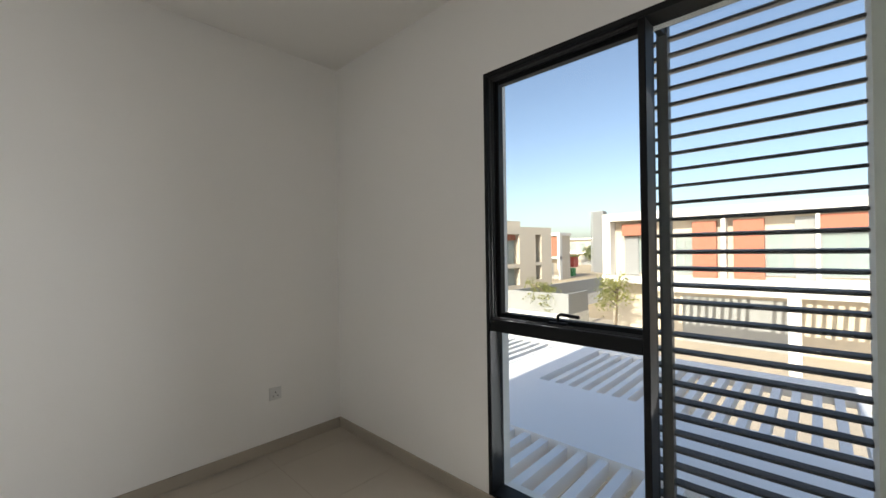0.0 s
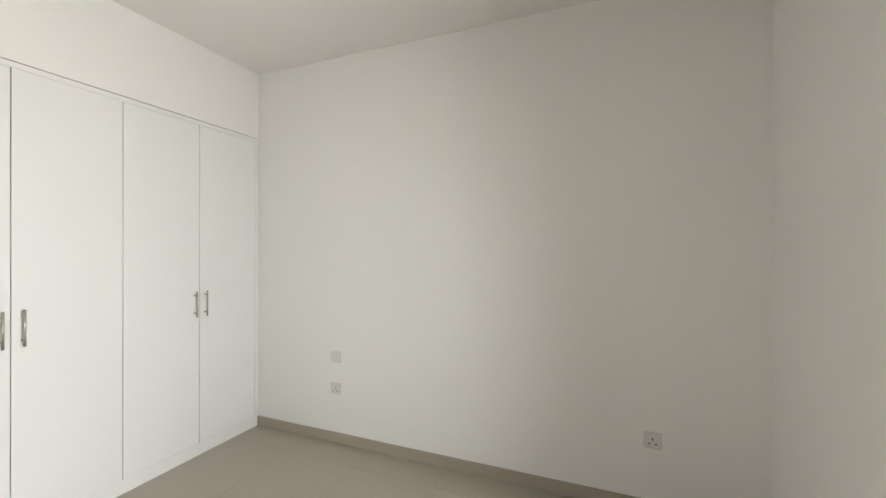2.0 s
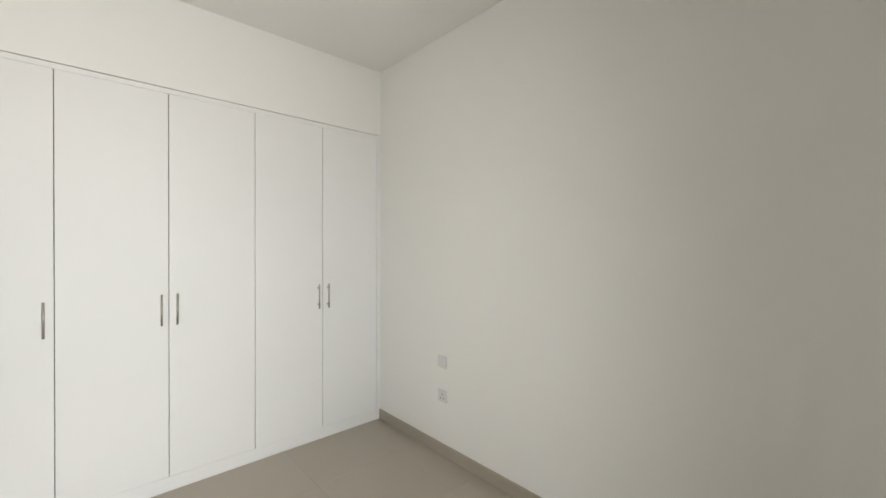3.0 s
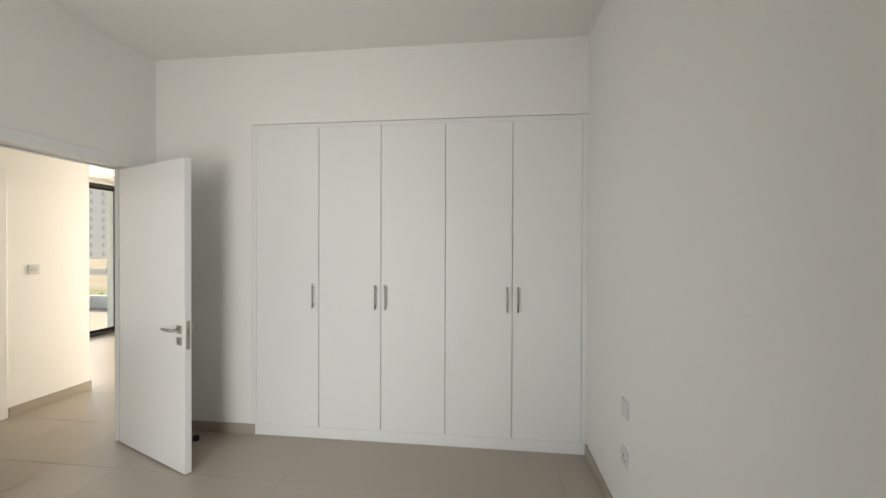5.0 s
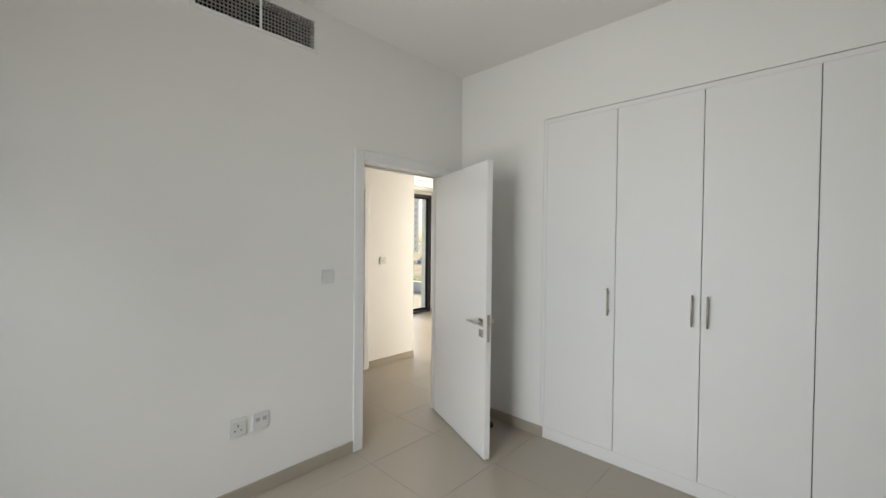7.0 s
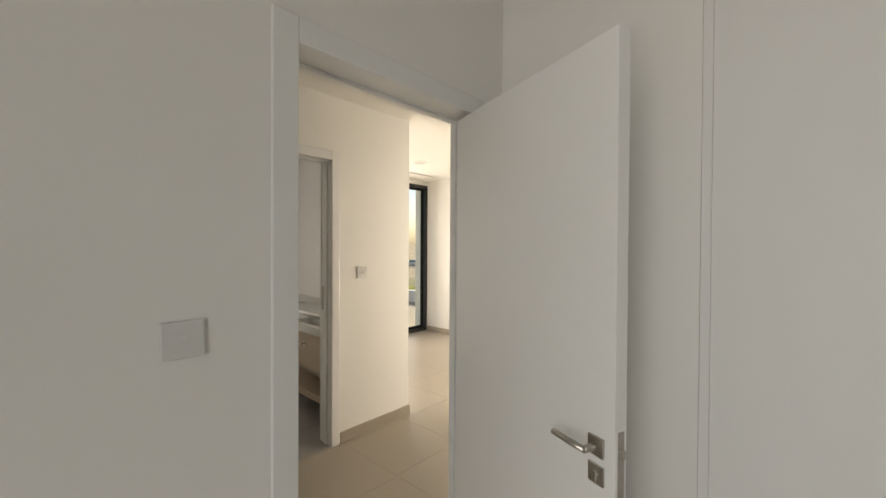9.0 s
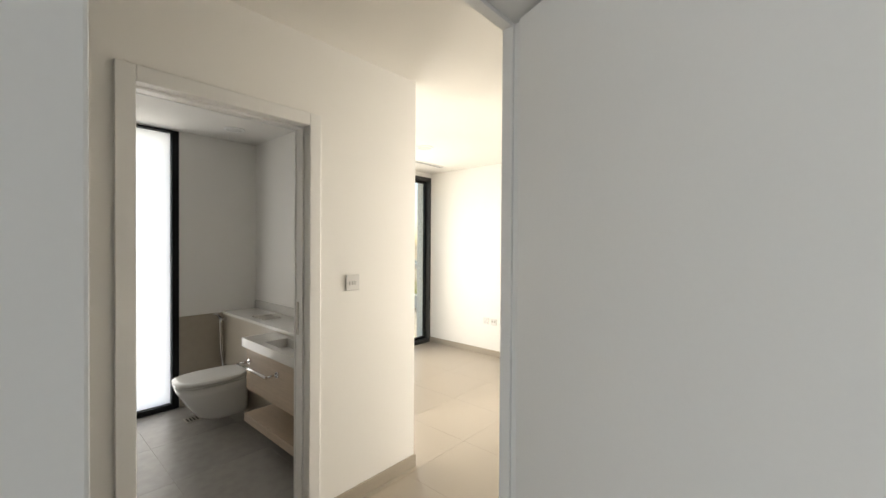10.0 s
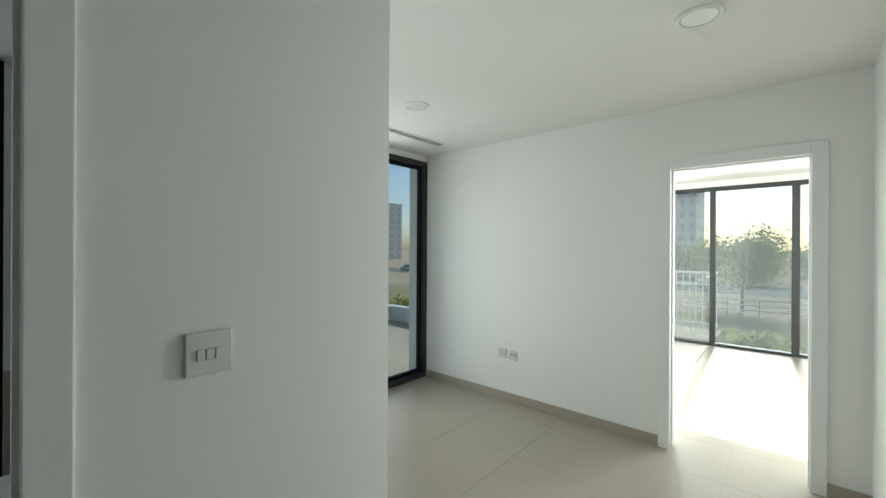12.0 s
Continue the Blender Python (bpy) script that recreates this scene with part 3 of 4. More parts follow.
def toilet(at):
    """A wall-hung pan whose back is at y = 0 and which reaches forward along -y."""
    t = thing("toilet", "white glazed wall-hung toilet with a closed lid", "toilet", at)

    def ring(w, f, back, z, n=36):
        out = []
        for k in range(n):
            a = 2 * math.pi * k / n
            c, s = math.cos(a), math.sin(a)
            x = w * math.copysign(abs(c) ** 0.62, c)
            y = -f * 0.52 + (f * 0.48) * math.copysign(abs(s) ** 0.8, s)
            out.append((x, min(y, back), z))
        return out

    def loft(rows):
        bm = bmesh.new()
        rr = [[bm.verts.new(p) for p in r] for r in rows]
        for p, q in zip(rr, rr[1:]):
            for k in range(len(p)):
                bm.faces.new((p[k], p[(k + 1) % len(p)], q[(k + 1) % len(p)], q[k])).smooth = True
        bm.faces.new(rr[0][::-1]), bm.faces.new(rr[-1])
        return bm
    part("pan", loft([ring(0.105, 0.30, 0, 0.075), ring(0.135, 0.36, 0, 0.085), ring(0.152, 0.41, 0, 0.12), ring(0.17, 0.475, 0, 0.21), ring(0.182, 0.53, 0, 0.31), ring(0.187, 0.552, 0, 0.375)]), CERAMIC, t)
    part("seat", loft([ring(0.186, 0.553, 0, 0.378), ring(0.19, 0.557, 0, 0.384), ring(0.188, 0.555, 0, 0.393)]), CERAMIC, t)
    part("lid", loft([ring(0.19, 0.558, 0, 0.397), ring(0.193, 0.56, 0, 0.405), ring(0.188, 0.555, 0, 0.42), ring(0.17, 0.53, 0, 0.427)]), CERAMIC, t)


toilet((-3.16, 0.309, 0.0))
bs = thing("bidet_spray", "chrome bidet spray hung on the tiled wall", "bidet spray", (-3.66, 0.255, 0.80))
bm = tube([(0, 0, 0), (0.0, -0.02, 0.03), (0.01, -0.05, 0.05)], 0.012, 10)
part("spray_head", bm, CHROME, bs)
hose = [(0, 0, 0), (0.01, 0.0, -0.15), (0.02, 0.005, -0.35), (0.03, 0.02, -0.5), (0.03, 0.045, -0.45)]
part("hose", tube(hose, 0.006, 8), CHROME, bs)
part("bracket", box(-0.02, 0.02, 0.005, 0.055, -0.03, 0.0, None, 0.003), CHROME, bs)

va = thing("vanity_unit", "wall-hung oak vanity with a white quartz top and lower shelf", "vanity")
VX0, VX1 = -2.62, BX - 0.141
bm = bmesh.new()
for a, b, c, d in ((VX0, -2.35, 0.05, 0.309), (-1.9, VX1, 0.05, 0.309), (-2.35, -1.9, 0.05, 0.10), (-2.35, -1.9, 0.27, 0.309)):
    box(a, b, c, d, 0.75, 0.815, bm)
top = part("worktop", bm, QUARTZ, va, "white quartz worktop with a mitred edge")
part("basin", box(-2.36, -1.89, 0.09, 0.28, 0.66, 0.751, None, 0.01), CERAMIC, va, "white undermount basin")
dw = part("drawer", box(VX0 + 0.025, VX1, 0.075, 0.305, 0.43, 0.747, None, 0.002), OAK, va)
bm = tube([(VX0 + 0.075, -0.005, 0.645), (VX0 + 0.535, -0.005, 0.645)], 0.010, 14)
for x in (VX0 + 0.085, VX0 + 0.525):
    tube([(x, -0.005, 0.645), (x, 0.076, 0.645)], 0.008, 10, bm)
    tube([(x, 0.066, 0.645), (x, 0.076, 0.645)], 0.021, 18, bm)
part("towel_bar", bm, CHROME, dw, "chrome towel bar across the drawer front")
part("shelf", box(VX0 + 0.025, VX1, 0.06, 0.305, 0.19, 0.25, None, 0.002), OAK, va)
fd = thing("floor_drain", "square steel floor drain in the grey tiles", "floor drain", (-3.38, -0.06, 0.001))
part("grate", box(-0.055, 0.055, -0.055, 0.055, 0, 0.004, None, 0.001), STEEL, fd)
for k in range(4):
    part("slot", box(-0.04, 0.04, -0.04 + k * 0.024, -0.03 + k * 0.024, 0.0035, 0.0046), DARK, fd)

# ---- living window ----
lw = thing("window_3", "tall black aluminium window beside the corner", "window", kind="structure")
bm = bmesh.new()
for a, b, c, d in ((1.55, 1.61, 0, 2.555), (NY - 0.034, NY - 0.001, 0, 2.555), (1.61, NY - 0.034, 2.50, 2.555), (1.61, NY - 0.034, 0, 0.05)):
    box(FX - 0.13, FX + 0.004, a, b, c, d, bm, 0.003, 1)
part("window_frame", bm, FRAMELIT, lw)
bm = bmesh.new()
for a, b, c, d in ((1.612, 1.65, 0.052, 2.498), (NY - 0.06, NY - 0.035, 0.052, 2.498), (1.65, NY - 0.06, 2.47, 2.498), (1.65, NY - 0.06, 0.052, 0.085)):
    box(FX - 0.115, FX - 0.065, a, b, c, d, bm, 0.003, 1)
part("sash", bm, BLACK, lw, "black inner sash")
pn = part("pane", box(FX - 0.09, FX - 0.084, 1.65, NY - 0.06, 0.085, 2.47), GLASS, lw, "clear glass pane")
pn.visible_shadow = False

# ---- main bedroom window wall ----
mw = thing("window_4", "wide black framed sliding glazing from floor to lintel", "window", kind="structure")
bm = bmesh.new()
for a, b, c, d in ((-3.4, -3.34, 0, 2.53), (1.34, 1.4, 0, 2.53), (-3.34, 1.34, 2.47, 2.53), (-3.34, 1.34, 0, 0.045), (-1.43, -1.36, 0.045, 2.47), (-0.45, -0.36, 0.045, 2.47), (0.5, 0.57, 0.045, 2.47), (-2.4, -2.33, 0.045, 2.47)):
    box(a, b, 7.43, 7.55, c, d, bm, 0.003, 1)
part("window_frame", bm, FRAMELIT, mw)
for a, b in ((-3.34, -2.4), (-2.33, -1.43), (-1.36, -0.45), (-0.36, 0.5), (0.57, 1.34)):
    pn = part("pane", box(a, b, 7.50, 7.506, 0.045, 2.47), HAZED, mw, "glass pane with a translucent veil for the sunlit haze")
    pn.visible_shadow = False

# ---- outside: ground and roads ----
GZ = -3.6
solid("ground", box(-1500, 1500, -1500, 1500, GZ - 0.5, GZ), SAND, "sandy ground around the houses", "ground", kind="structure")
solid("road", box(-300, 300, 57, 71, GZ, GZ + 0.02), ASPHALT, "grey asphalt road behind the garden", "road", kind="structure")
solid("pavement", box(-120, 120, -30.0, -12.0, GZ, GZ + 0.03), PAVING, "beige paved street between the houses", "pavement", kind="structure")
solid("lawn", box(-60, 60, 11, 37, GZ, GZ + 0.03), GRASS, "dry green strip of grass beyond the garden", "grass", kind="structure")
solid("lawn", box(-60, -8, -10, 11, GZ, GZ + 0.03), GRASS, "dry green strip of grass beyond the garden", "grass", kind="structure")
# lower storey and facade beside the flat
wall_y("wall_lower_storey", RY - 0.34, 7.7, FX - 0.3, RX + 0.2, GZ, -0.30, mat=RENDERW, label="white rendered lower storey of the house")
solid("floor_slab", box(FX - 0.3, RX + 0.2, RY - 0.34, 7.7, -0.30, -0.02), RENDERW, "white concrete floor slab of the upper storey", "slab", kind="structure")

# white pergola deck under the bedroom window
pg = thing("pergola", "white painted car port deck with slatted openings below the window", "pergola")
PZ = -0.5
OPEN = ((-1.5, 3.30, -5.55, -4.15), (-1.5, 3.62, -9.45, -7.18), (4.40, 7.5, -9.45, -4.15))
bm = bmesh.new()
for a, b, c, d in ((-4, 8, -4.15, -3.85), (-4, -1.5, -9.45, -4.15), (3.62, 4.40, -9.45, -4.15), (7.5, 8, -9.45, -4.15), (-1.5, 3.62, -7.18, -5.55), (3.30, 3.62, -5.55, -4.15), (-4, 8, -9.75, -9.45)):
    box(a, b, c, d, PZ - 0.22, PZ, bm)
part("deck", bm, PERGOLA, pg)
for a, b, c, d in OPEN:
    x = a + 0.12
    sl = None
    while x < b - 0.05:
        if sl is None:
            sl = part("slat", box(-0.045, 0.045, c, d, PZ - 0.17, PZ - 0.03), PERGOLA, pg)
            sl.location = (x, 0, 0)
        else:
            o = new("slat", sl.data)
            o.parent = pg
            o.location = (x, 0, 0)
        x += 0.21
for x in (-3.8, 2.2, 7.8):
    part("column", box(x - 0.15, x + 0.15, -9.7, -9.4, GZ, PZ - 0.22), PERGOLA, pg)


def house(at, turn, width, depth, bays, label, group="villas across the street"):
    """A two-storey flat-roofed villa, front at y = 0 facing +y, x from 0 to width. bays: (x0, x1, kind) on the upper floor."""
    h = thing("house", label, "house", at, turn, group)
    part("wall", box(0, width, -depth, -0.6, 0, 7.0), CREAM, h)
    bm = bmesh.new()
    box(-0.25, width + 0.25, -depth, 0.25, 7.0, 7.45, bm)
    box(-0.25, 0.2, -0.6, 0.25, 0.0, 7.0, bm)
    box(width - 0.2, width + 0.25, -0.6, 0.25, 3.3, 7.0, bm)
    part("roof", bm, RENDERW, h, "white roof slab with a deep parapet")
    part("canopy", box(-0.25, width + 0.25, -0.6, 0.45, 3.25, 3.65), RENDERW, h, "white balcony slab")
    pgl = part("pergola_beam", box(-0.25, width - 3.3, 3.25, 3.5, 3.2, 3.6), RENDERW, h, "white front beam of a slatted car port")
    for k in range(4):
        x = (width - 3.3) * k / 3
        part("post", box(max(-0.25, x - 0.2), min(width - 3.3, x + 0.2), 3.27, 3.48, 0, 3.2), RENDERW, pgl)
    for a, b in ((width * 0.03, width * 0.28), (width * 0.42, width * 0.60), (width * 0.64, width * 0.81)):
        bm = bmesh.new()
        k = a
        while k < b:
            box(k, k + 0.14, 0.45, 3.25, 3.25, 3.45, bm)
            k += 0.34
        part("slats", bm, RENDERW, pgl, "white car port slats")
    for a, b, kind in bays:
        if kind == "red":
            part("panel", box(a, b, -0.6, -0.2, 3.65, 6.75), TERRA, h, "terracotta red panel")
        elif kind == "grey":
            part("panel", box(a, b, -0.6, -0.35, 3.65, 6.75), GREYP, h, "grey wall panel")
        elif kind == "shutter":
            sh = part("shutter", box(a, b, -0.5, -0.46, 3.7, 6.05), GREYP, h, "grey louvred shutter")
            for k in range(16):
                part("blade", box(a, b, -0.46, -0.42, 3.75 + k * 0.145, 3.83 + k * 0.145), GREYP, sh)
        elif kind == "pier":
            part("pier", box(a, b, -0.6, 0.05, 3.65, 7.0), RENDERW, h, "white pier")
        else:
            wn_ = part("window", box(a, b, -0.62, -0.56, 3.9, 6.0), FARGLASS, h, "dark green glazing")
            bm = bmesh.new()
            for p, q, r, s in ((a - 0.06, a, 3.84, 6.06), (b, b + 0.06, 3.84, 6.06), (a, b, 6.0, 6.06), (a, b, 3.84, 3.9), ((a + b) / 2 - 0.03, (a + b) / 2 + 0.03, 3.9, 6.0)):
                box(p, q, -0.6, -0.5, r, s, bm)
            part("frame", bm, GREYP, wn_)
            if kind == "capped":
                part("panel", box(a - 0.1, b + 0.1, -0.6, -0.15, 6.1, 6.8), TERRA, h, "terracotta red lintel panel")
    for a, b in ((width * 0.10, width * 0.32), (width * 0.55, width * 0.80)):
        part("door", box(a, b, -0.64, -0.57, 0.0, 2.6), GREYP, h, "grey garage door")
    return h



def villa(x0, x1, y, z0, bays, label, depth=9.0, top=7.1):
    """As house(), with its front at y and x from x0 to x1; bays in world x."""
    w = x1 - x0
    h = house((0, 0, 0), 0, w, depth, [(a - x0, b - x0, kd) for a, b, kd in bays], label)
    h.matrix_basis = pose(x0, y, z0) @ Matrix.Diagonal((1, 1, top / 7.45, 1))
    return h


villa(-9.0, 9.55, -25.6, GZ, ((7.35, 8.72, 'capped'), (8.0, 8.74, 'shutter'), (5.32, 6.07, 'glass'), (4.22, 5.27, 'red'), (3.79, 3.98, 'pier'), (2.32, 3.51, 'red'), (1.31, 2.24, 'glass'), (0.55, 1.23, 'grey'), (0.4, 0.55, 'pier'), (-1.27, 0.33, 'capped')),
      "white two-storey villa with terracotta panels across the street")
cv = thing("house", "cream two-storey villa with narrow deep windows across the street", "house", (18.2, -34.7, GZ), 77.2, group="villas across the street")
bm = bmesh.new()
for a, b, c, d in ((0, 1.3, 0, 7.05), (1.3, 2.05, 0, 2.4), (1.3, 2.05, 3.65, 3.95), (1.3, 2.05, 6.4, 7.05), (2.05, 4.0, 0, 7.05), (4.0, 5.6, 0, 2.0), (4.0, 5.6, 3.5, 3.85), (4.0, 5.6, 6.4, 7.05), (5.6, 14, 0, 7.05)):
    box(a, b, -0.8, 0, c, d, bm)
box(0, 14, -8, -0.8, 0, 7.05, bm)
part("wall", bm, CREAM, cv)
part("roof", box(3.7, 14, -7, -0.2, 7.05, 7.55), CREAM, cv, "raised roof block")
for a, b, c, d in ((1.3, 2.05, 2.4, 3.65), (1.3, 2.05, 3.95, 4.9), (4.0, 5.6, 2.0, 3.5), (4.0, 5.6, 3.85, 5.9)):
    wv = part("window", box(a, b, -0.79, -0.7, c, d), FARGLASS, cv, "pale green glazing in a deep opening")
    part("frame", box(a, b, -0.7, -0.66, (c + d) / 2 - 0.03, (c + d) / 2 + 0.03), GREYP, wv)
part("panel", box(4.0, 5.6, -0.79, -0.5, 5.9, 6.4), TERRA, cv, "terracotta lintel panel")
villa(31.5, 44.0, -62.0, GZ, ((32, 33, "red"), (34, 36, "glass"), (38, 42, "capped")), "white two-storey villa far down the street", 4, 7.8)
villa(46.0, 72.0, -120.0, GZ, tuple((47 + 3 * k, 48.7 + 3 * k, "glass") for k in range(8)), "white row of villas at the end of the street", 10, 8.4)
lt = thing("louvre_tower", "grey louvred service tower far behind the villas", "tower", (32.6, -84.5, GZ))
for k in range(36):
    part("blade", box(0, 2.4, -1.2, 1.2, 0.3 + k * 0.35, 0.52 + k * 0.35), GREYP, lt)
part("core", box(0.2, 2.2, -1.0, 1.0, 0, 12.9), GREYP, lt)
for x in (-0.1, 2.4):
    part("post", box(x, x + 0.12, 1.2, 1.35, 0, 13.1), GREYP, lt)
for a, b, c, d in ((11.6, 30.0, -24.7, -24.5), (11.6, 11.8, -27.4, -24.7), (15.6, 15.8, -40.0, -24.7)):
    bwl = thing("boundary_wall", "white boundary wall with a grey upper band by the street", "boundary wall", kind="structure")
    part("base", box(a, b, c, d, GZ, GZ + 1.0), RENDERW, bwl)
    part("band", box(a + 0.02, b - 0.02, c + 0.03, d - 0.03, GZ + 1.0, GZ + 2.3), GREYP, bwl, "grey panel band")
solid("lawn", box(7, 40, -23.6, -20.5, GZ + 0.03, GZ + 0.06), GRASS, "strip of dry yellow-green grass along the street", "grass", kind="structure")
pl = thing("play_frame", "red and green climbing frame far down the street", "playground", (34.7, -73, GZ))
part("tower", box(-1, 1, -1, 1, 1.6, 3.6, None, 0.1), REDP, pl)
part("roof", box(-1.2, 1.2, -1.2, 1.2, 3.6, 3.9, None, 0.1), LEAFB, pl)
part("slide", box(-1.4, 1.4, 1, 2, 0, 1.5, None, 0.1), GREENP, pl)


def tree(at, height, spread, leaves, mat, label, seed, bare=0.35, size=0.16, group="trees"):
    rnd = random.Random(seed)
    t = thing("tree", label, "tree", at, group=group)
    bm = bmesh.new()
    lean = rnd.uniform(-0.05, 0.05) * height
    top = Vector((lean, lean * 0.5, height * 0.75))
    tube([(0, 0, -0.05), (lean * 0.2, 0, height * 0.25), (lean * 0.6, lean * 0.2, height * 0.5), top], height * 0.022, 8, bm, 0.35)
    tips = [top]
    for k in range(9):
        f = bare + (0.75 - bare) * k / 9
        base = Vector((lean * f, lean * 0.3 * f, height * f))
        a = rnd.uniform(0, 6.28)
        ln = spread * rnd.uniform(0.5, 0.95)
        end = base + Vector((math.cos(a) * ln, math.sin(a) * ln, ln * rnd.uniform(0.35, 0.9)))
        mid = (base + end) / 2 + Vector((0, 0, 0.08 * ln))
        tube([base, mid, end], height * 0.009, 6, bm, 0.4)
        tips += [end, mid, (mid + end) / 2]
    part("trunk", bm, BARK, t)
    vs, fs = [], []
    for k in range(leaves):
        c = rnd.choice(tips)
        g = Vector((rnd.gauss(0, 0.26), rnd.gauss(0, 0.26), rnd.gauss(0, 0.22))) * spread
        p = c + g
        u = Vector((rnd.uniform(-1, 1), rnd.uniform(-1, 1), rnd.uniform(-1, 1))).normalized()
        w = u.cross(Vector((rnd.uniform(-1, 1), rnd.uniform(-1, 1), rnd.uniform(-1, 1)))).normalized()
        s = size * rnd.uniform(0.6, 1.4)
        i = len(vs)
        vs += [p - u * s, p + w * s * 0.5, p + u * s, p - w * s * 0.5]
        fs.append((i, i + 1, i + 2, i + 3))
    me = bpy.data.meshes.new("crown")
    me.from_pydata([tuple(v) for v in vs], [], fs)
    me.materials.append(mat)
    cr = new("crown", me)
    cr.parent = t
    return t


def shrub(at, r, leaves, mat, seed, label="low green shrub in the garden bed", name="shrub"):
    rnd = random.Random(seed)
    s_ = thing(name, label, "shrub", at, group="shrubs")
    bm = bmesh.new()
    for k in range(6):
        a = rnd.uniform(0, 6.28)
        tube([(0, 0, -0.03), (math.cos(a) * r * 0.5, math.sin(a) * r * 0.5, r * rnd.uniform(0.6, 1.0))], 0.02, 5, bm, 0.4)
    part("stems", bm, BARK, s_)
    vs, fs = [], []
    for k in range(leaves):
        d = Vector((rnd.gauss(0, 1), rnd.gauss(0, 1), abs(rnd.gauss(0, 0.9)))).normalized() * r * rnd.uniform(0.35, 1.1)
        u = Vector((rnd.uniform(-1, 1), rnd.uniform(-1, 1), rnd.uniform(-1, 1))).normalized()
        w = u.cross(Vector((rnd.uniform(-1, 1), rnd.uniform(-1, 1), 0.3))).normalized()
        s = r * 0.13 * rnd.uniform(0.6, 1.4)
        i = len(vs)
        vs += [tuple(d - u * s), tuple(d + w * s * 0.55), tuple(d + u * s), tuple(d - w * s * 0.55)]
        fs.append((i, i + 1, i + 2, i + 3))
    me = bpy.data.meshes.new("foliage")
    me.from_pydata(vs, [], fs)
    me.materials.append(mat)
    c = new("foliage", me)
    c.parent = s_


tree((13.6, -24.6, GZ), 3.4, 0.9, 900, LEAFB, "young street tree with a thin light green crown", 3, 0.35, 0.09)
tree((8.6, -24.0, GZ), 3.9, 1.0, 800, LEAFB, "young street tree with a thin light green crown", 4, 0.45, 0.09)
tree((37.5, -90, GZ), 6, 2.2, 900, LEAF, "dark green tree far down the street", 5, 0.3, 0.3)
tree((-3.2, 41, GZ), 6.9, 2.5, 2600, LEAF, "broad green tree beside the road", 10, 0.3, 0.16)
rnd_trees = random.Random(8)
for i in range(22):
    y = rnd_trees.uniform(75, 106)
    x = -0.42 * y + 15 + (i - 11) * 2.6 + rnd_trees.uniform(-1.5, 1.5)
    tree((x, y, GZ), rnd_trees.uniform(4.6, 7.6), rnd_trees.uniform(2.6, 3.6), 1300, LEAF, "hazy green tree in the belt beyond the road", 11 + i, 0.12, 0.26, "tree belt beyond the road")
for i, (x, y) in enumerate(((-60, 42), (-66, 50), (-72, 38), (-80, 52), (-64, 76))):
    tree((x, y, GZ), 6, 2.5, 1500, LEAF, "broad green tree beyond the terrace", 30 + i, 0.25, 0.2)
for i in range(9):
    shrub((-1.9 + i * 0.55, 9.9 + 0.5 * (i % 3), GZ + 2.72), 0.62, 420, LEAFB if i % 2 else LEAF, 50 + i)
solid("planting_bed", box(-2.6, 4.5, 9.0, 12.0, GZ + 0.03, GZ + 2.74), SAND, "raised earth bed carrying shrubs", "planting bed", kind="structure")
for i in range(10):
    shrub((-13.5 + 0.25 * (i % 3), 8.0 + i * 0.9, GZ + 2.3), 0.75, 380, LEAFB if i % 3 else LEAF, 70 + i, "clipped green hedge shrub beyond the terrace")
solid("planting_bed", box(-14.6, -12.4, 7.0, 18.0, GZ + 0.03, GZ + 2.32), SAND, "raised earth bed carrying a hedge", "planting bed", kind="structure")

# terrace beside the living window
solid("terrace", box(-7.0, FX - 0.3, -2.0, 5.6, -0.30, -0.03), PAVING, "pale paved terrace outside the living window", "terrace", kind="structure")
bm = bmesh.new()
box(-7.2, -7.0, -2.0, 5.8, -0.3, 0.27, bm)
box(-7.0, FX - 0.3, 5.6, 5.8, -0.3, 0.27, bm)
solid("parapet", bm, RENDERW, "white rendered terrace parapet", "parapet", kind="structure")

# balcony outside the main bedroom
solid("balcony", box(-4.0, -1.45, 7.7, 9.2, -0.25, -0.03), PAVING, "pale tiled balcony outside the main bedroom", "balcony", kind="structure")
rl = thing("balcony_railing", "white metal balcony railing with upright bars", "railing")
part("handrail", tube([(-4.0, 9.1, 1.08), (-1.5, 9.1, 1.08), (-1.5, 7.72, 1.08)], 0.025, 8), PERGOLA, rl)
part("bottom_rail", tube([(-4.0, 9.1, 0.08), (-1.5, 9.1, 0.08), (-1.5, 7.72, 0.08)], 0.018, 8), PERGOLA, rl)
part("middle_rail", tube([(-4.0, 9.1, 0.85), (-1.5, 9.1, 0.85)], 0.014, 8), PERGOLA, rl)
for k in range(23):
    part("bar", tube([(-4.0 + k * 0.113, 9.1, -0.03), (-4.0 + k * 0.113, 9.1, 1.08)], 0.009, 6), PERGOLA, rl)
fn = thing("roadside_fence", "low metal fence with posts along the road", "fence")
for k in range(40):
    part("post", box(-40 + k * 2, -39.92 + k * 2, 38.0, 38.08, GZ, GZ + 1.4), CONCRETE, fn)
for z in (0.5, 0.9, 1.3):
    part("rail", box(-40, 38, 38.0, 38.06, GZ + z - 0.04, GZ + z + 0.04), CONCRETE, fn)


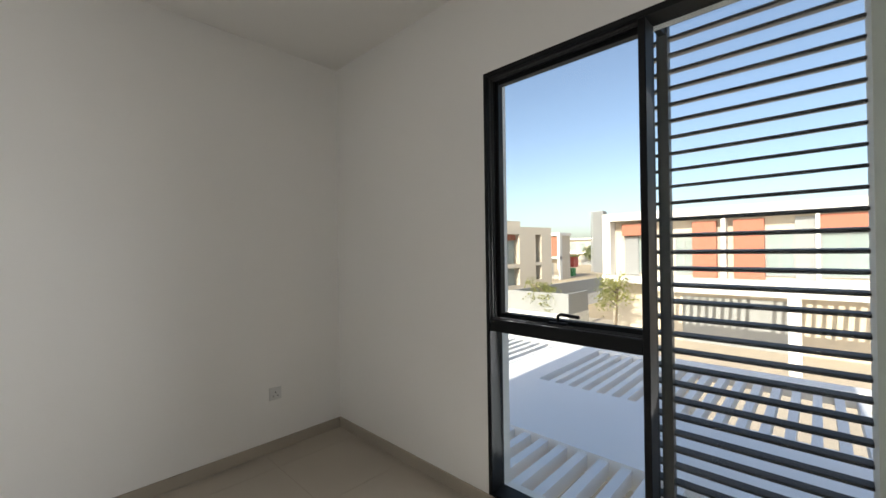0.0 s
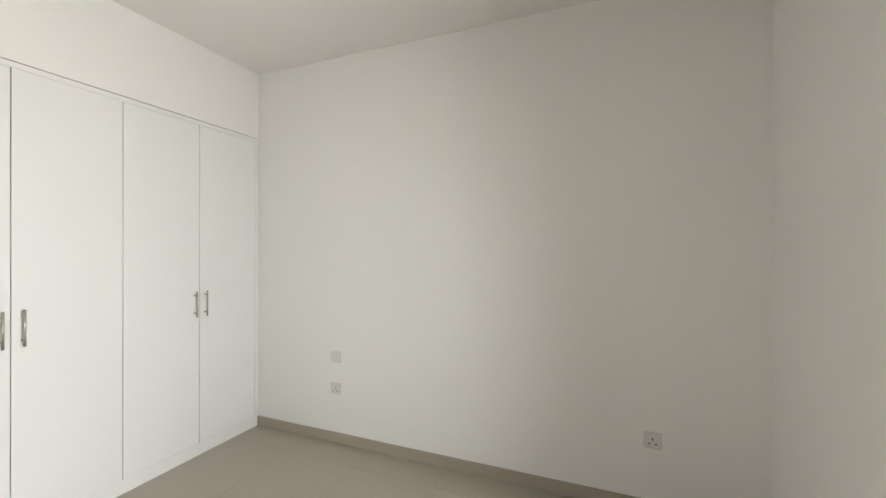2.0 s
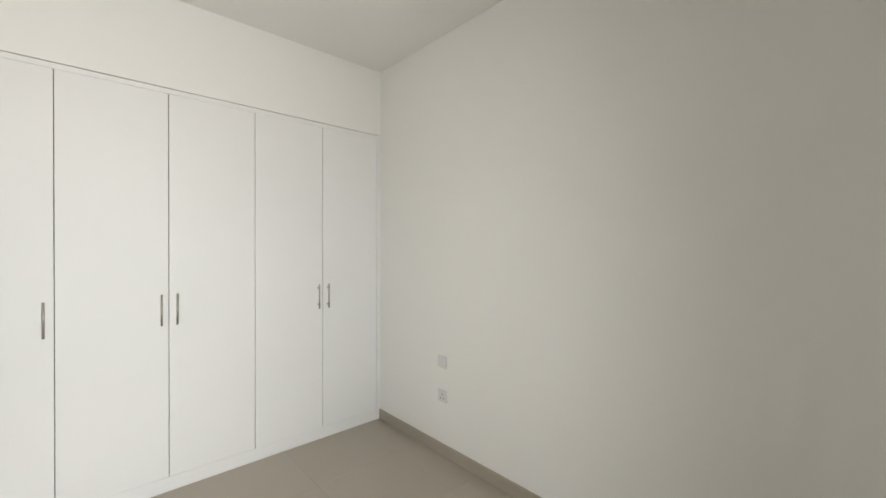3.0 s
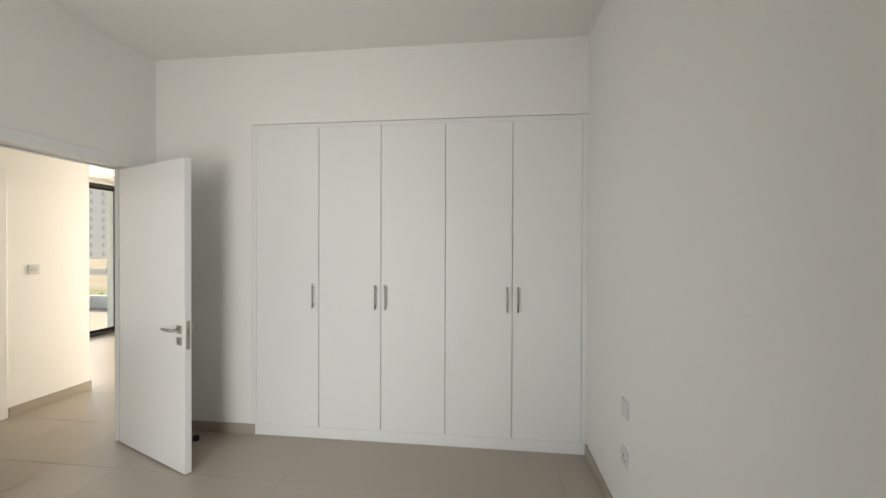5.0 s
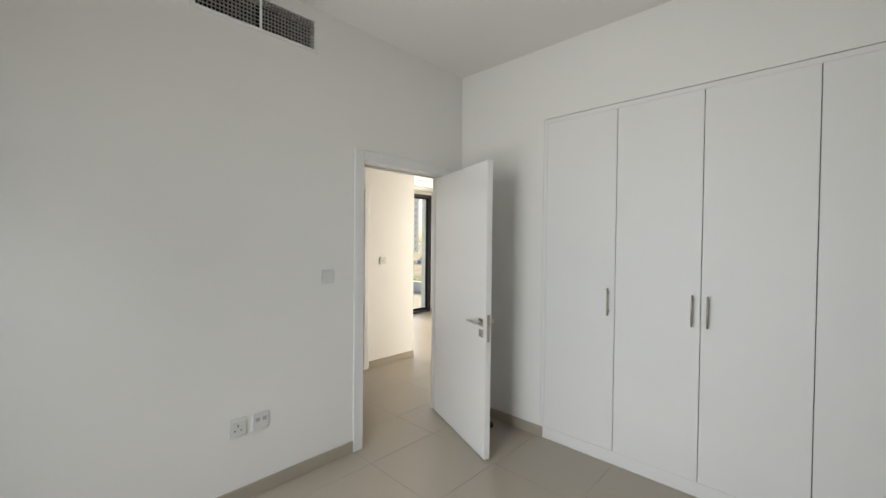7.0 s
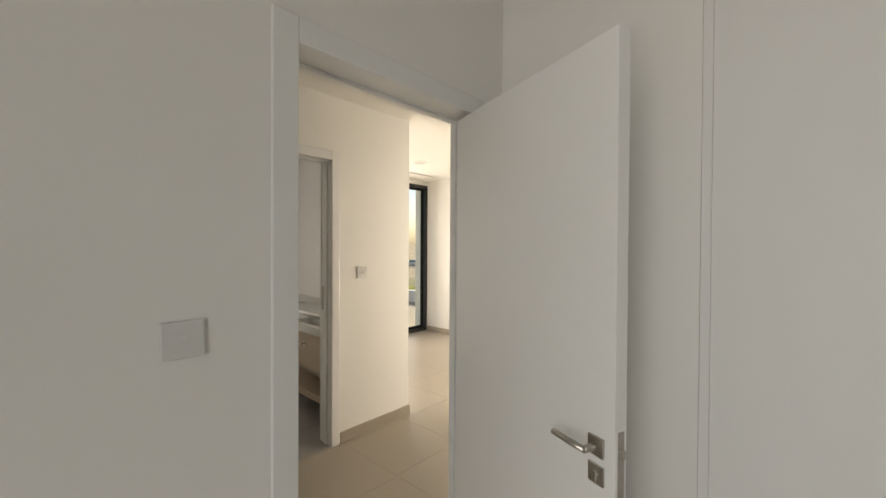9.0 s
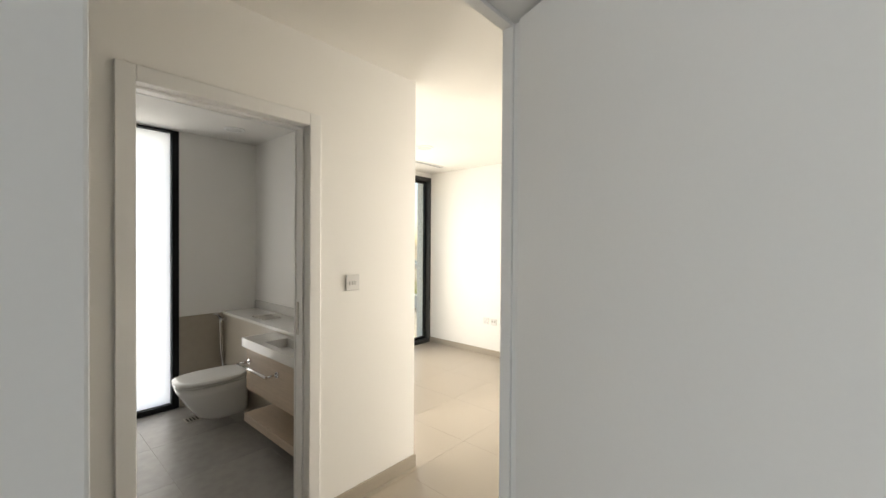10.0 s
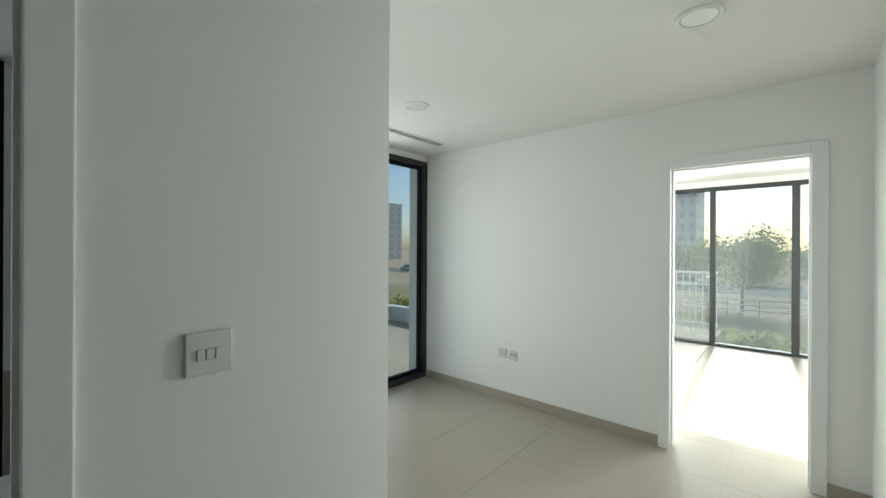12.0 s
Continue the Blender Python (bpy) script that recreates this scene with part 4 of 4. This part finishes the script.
def tower(at, w, d, floors, cols, label):
    t = thing("apartment_tower", label, "apartment building", at, group="towers on the skyline")
    h = floors * 3.2
    part("wall", box(0, w, 0, d, 0, h), CONCRETE, t)
    part("roof", box(-0.3, w + 0.3, -0.3, d + 0.3, h, h + 1.0), CONCRETE, t)
    first = None
    for f in range(floors):
        for c in range(cols):
            for side in (0, 1):
                if side == 0:
                    p = (w * (c + 0.5) / cols, 0, f * 3.2 + 1.0)
                else:
                    p = (w, d * (c + 0.5) / cols, f * 3.2 + 1.0)
                if first is None:
                    first = part("window", box(-0.2, 0.8, -0.05, 0.6, 0, 1.6), TOWERHAZE, t)
                    first.location = p
                else:
                    o = new("window", first.data)
                    o.parent = t
                    o.location = p
                    if side:
                        o.rotation_euler = (0, 0, radians(90))


tower((-34, 120, GZ), 16, 14, 15, 7, "pale grey apartment tower on the skyline")
tower((-62, 118, GZ), 22, 14, 9, 9, "pale grey apartment block on the skyline")
tower((-165, 85, GZ), 24, 45, 8, 10, "pale grey apartment block beyond the parking")


def car(at, turn):
    c = thing("car", "white saloon car parked by the road", "car", at, turn, "parked cars")
    bm = box(-2.2, 2.2, -0.88, 0.88, 0.28, 0.85, None, 0.18, 3)
    part("body", bm, CARPAINT, c)
    bm = box(-1.3, 1.1, -0.78, 0.78, 0.80, 1.42, None, 0.05, 2)
    for v in bm.verts:
        if v.co.z > 1.1:
            v.co.x *= 0.72
            v.co.y *= 0.86
    part("cabin", bm, FARGLASS, c, "dark tinted cabin glass")
    part("roof", box(-0.9, 0.75, -0.62, 0.62, 1.40, 1.46, None, 0.03), CARPAINT, c)
    for x in (-1.35, 1.35):
        for y in (-0.82, 0.82):
            w = part("wheel", tube([(x, y - 0.1, 0.32), (x, y + 0.1, 0.32)], 0.32, 18), RUBBER, c)
            part("rim", tube([(x, y - 0.105, 0.32), (x, y + 0.105, 0.32)], 0.2, 14), STEEL, w)


car((-10.5, 63.5, GZ + 0.02), 4)
car((5.0, 67.0, GZ + 0.02), 182)
car((-66, 63.0, GZ + 0.02), 3)

# ---- floors, tile by tile ----
TS = 0.6


def tiles(name, rects, ox, oy, mat, label, size=TS, z=0.0):
    """Square tiles on a grid through (ox, oy), cut to the given rectangles, over a grout bed."""
    bm = bmesh.new()
    for x0, x1, y0, y1 in rects:
        box(x0, x1, y0, y1, z - 0.018, z - 0.002, bm)
    fl = solid(name, bm, GROUT, label, "floor", kind="structure")
    cache = {}
    g = 0.0007
    for x0, x1, y0, y1 in rects:
        i = math.floor((x0 - ox) / size)
        while ox + i * size < x1:
            a, b = max(x0, ox + i * size + g), min(x1, ox + (i + 1) * size - g)
            j = math.floor((y0 - oy) / size)
            while oy + j * size < y1:
                c, d = max(y0, oy + j * size + g), min(y1, oy + (j + 1) * size - g)
                if b - a > 0.004 and d - c > 0.004:
                    key = (round(b - a, 3), round(d - c, 3))
                    if key not in cache:
                        cache[key] = mesh_of("tile", box(0, b - a, 0, d - c, -0.01, 0, None, 0.0004, 1), mat)
                    o = new("tile", cache[key])
                    o.location = (a, c, z)
                    o.parent = fl
                j += 1
            i += 1
    return fl


tiles("floor", [(0.0, RX, RY, 0.0), (-0.13, 0.0, D_A, D_B)], 0.22, -0.57, TILE, "beige porcelain tile floor of the bedroom")
tiles("floor_hall", [(BX, -0.13, -1.9, NY), (FX, BX, 0.727, NY), (-1.185, -0.395, NY, NY + 0.14)], -0.82, -0.57, TILE, "beige porcelain tile floor of the hall")
tiles("floor_main_bedroom", [(FX, 1.6, NY + 0.14, 7.42)], -0.82, -0.57, TILE, "beige porcelain tile floor lit by the sun")
tiles("floor_bathroom", [(FX, BX - 0.14, -1.2, 0.31), (BX - 0.14, BX, -0.78, -0.058)], -3.05, -0.42, GREYTILE, "dark grey porcelain tile floor of the bathroom")
wt = thing("wall_tiles", "beige wall tiles on the lower bathroom wall", "wall tiles", kind="structure")
part("tile", box(FX, FX + 0.011, -0.058, 0.63, 0.0, 0.838, None, 0.001, 1), WALLTILE, wt)
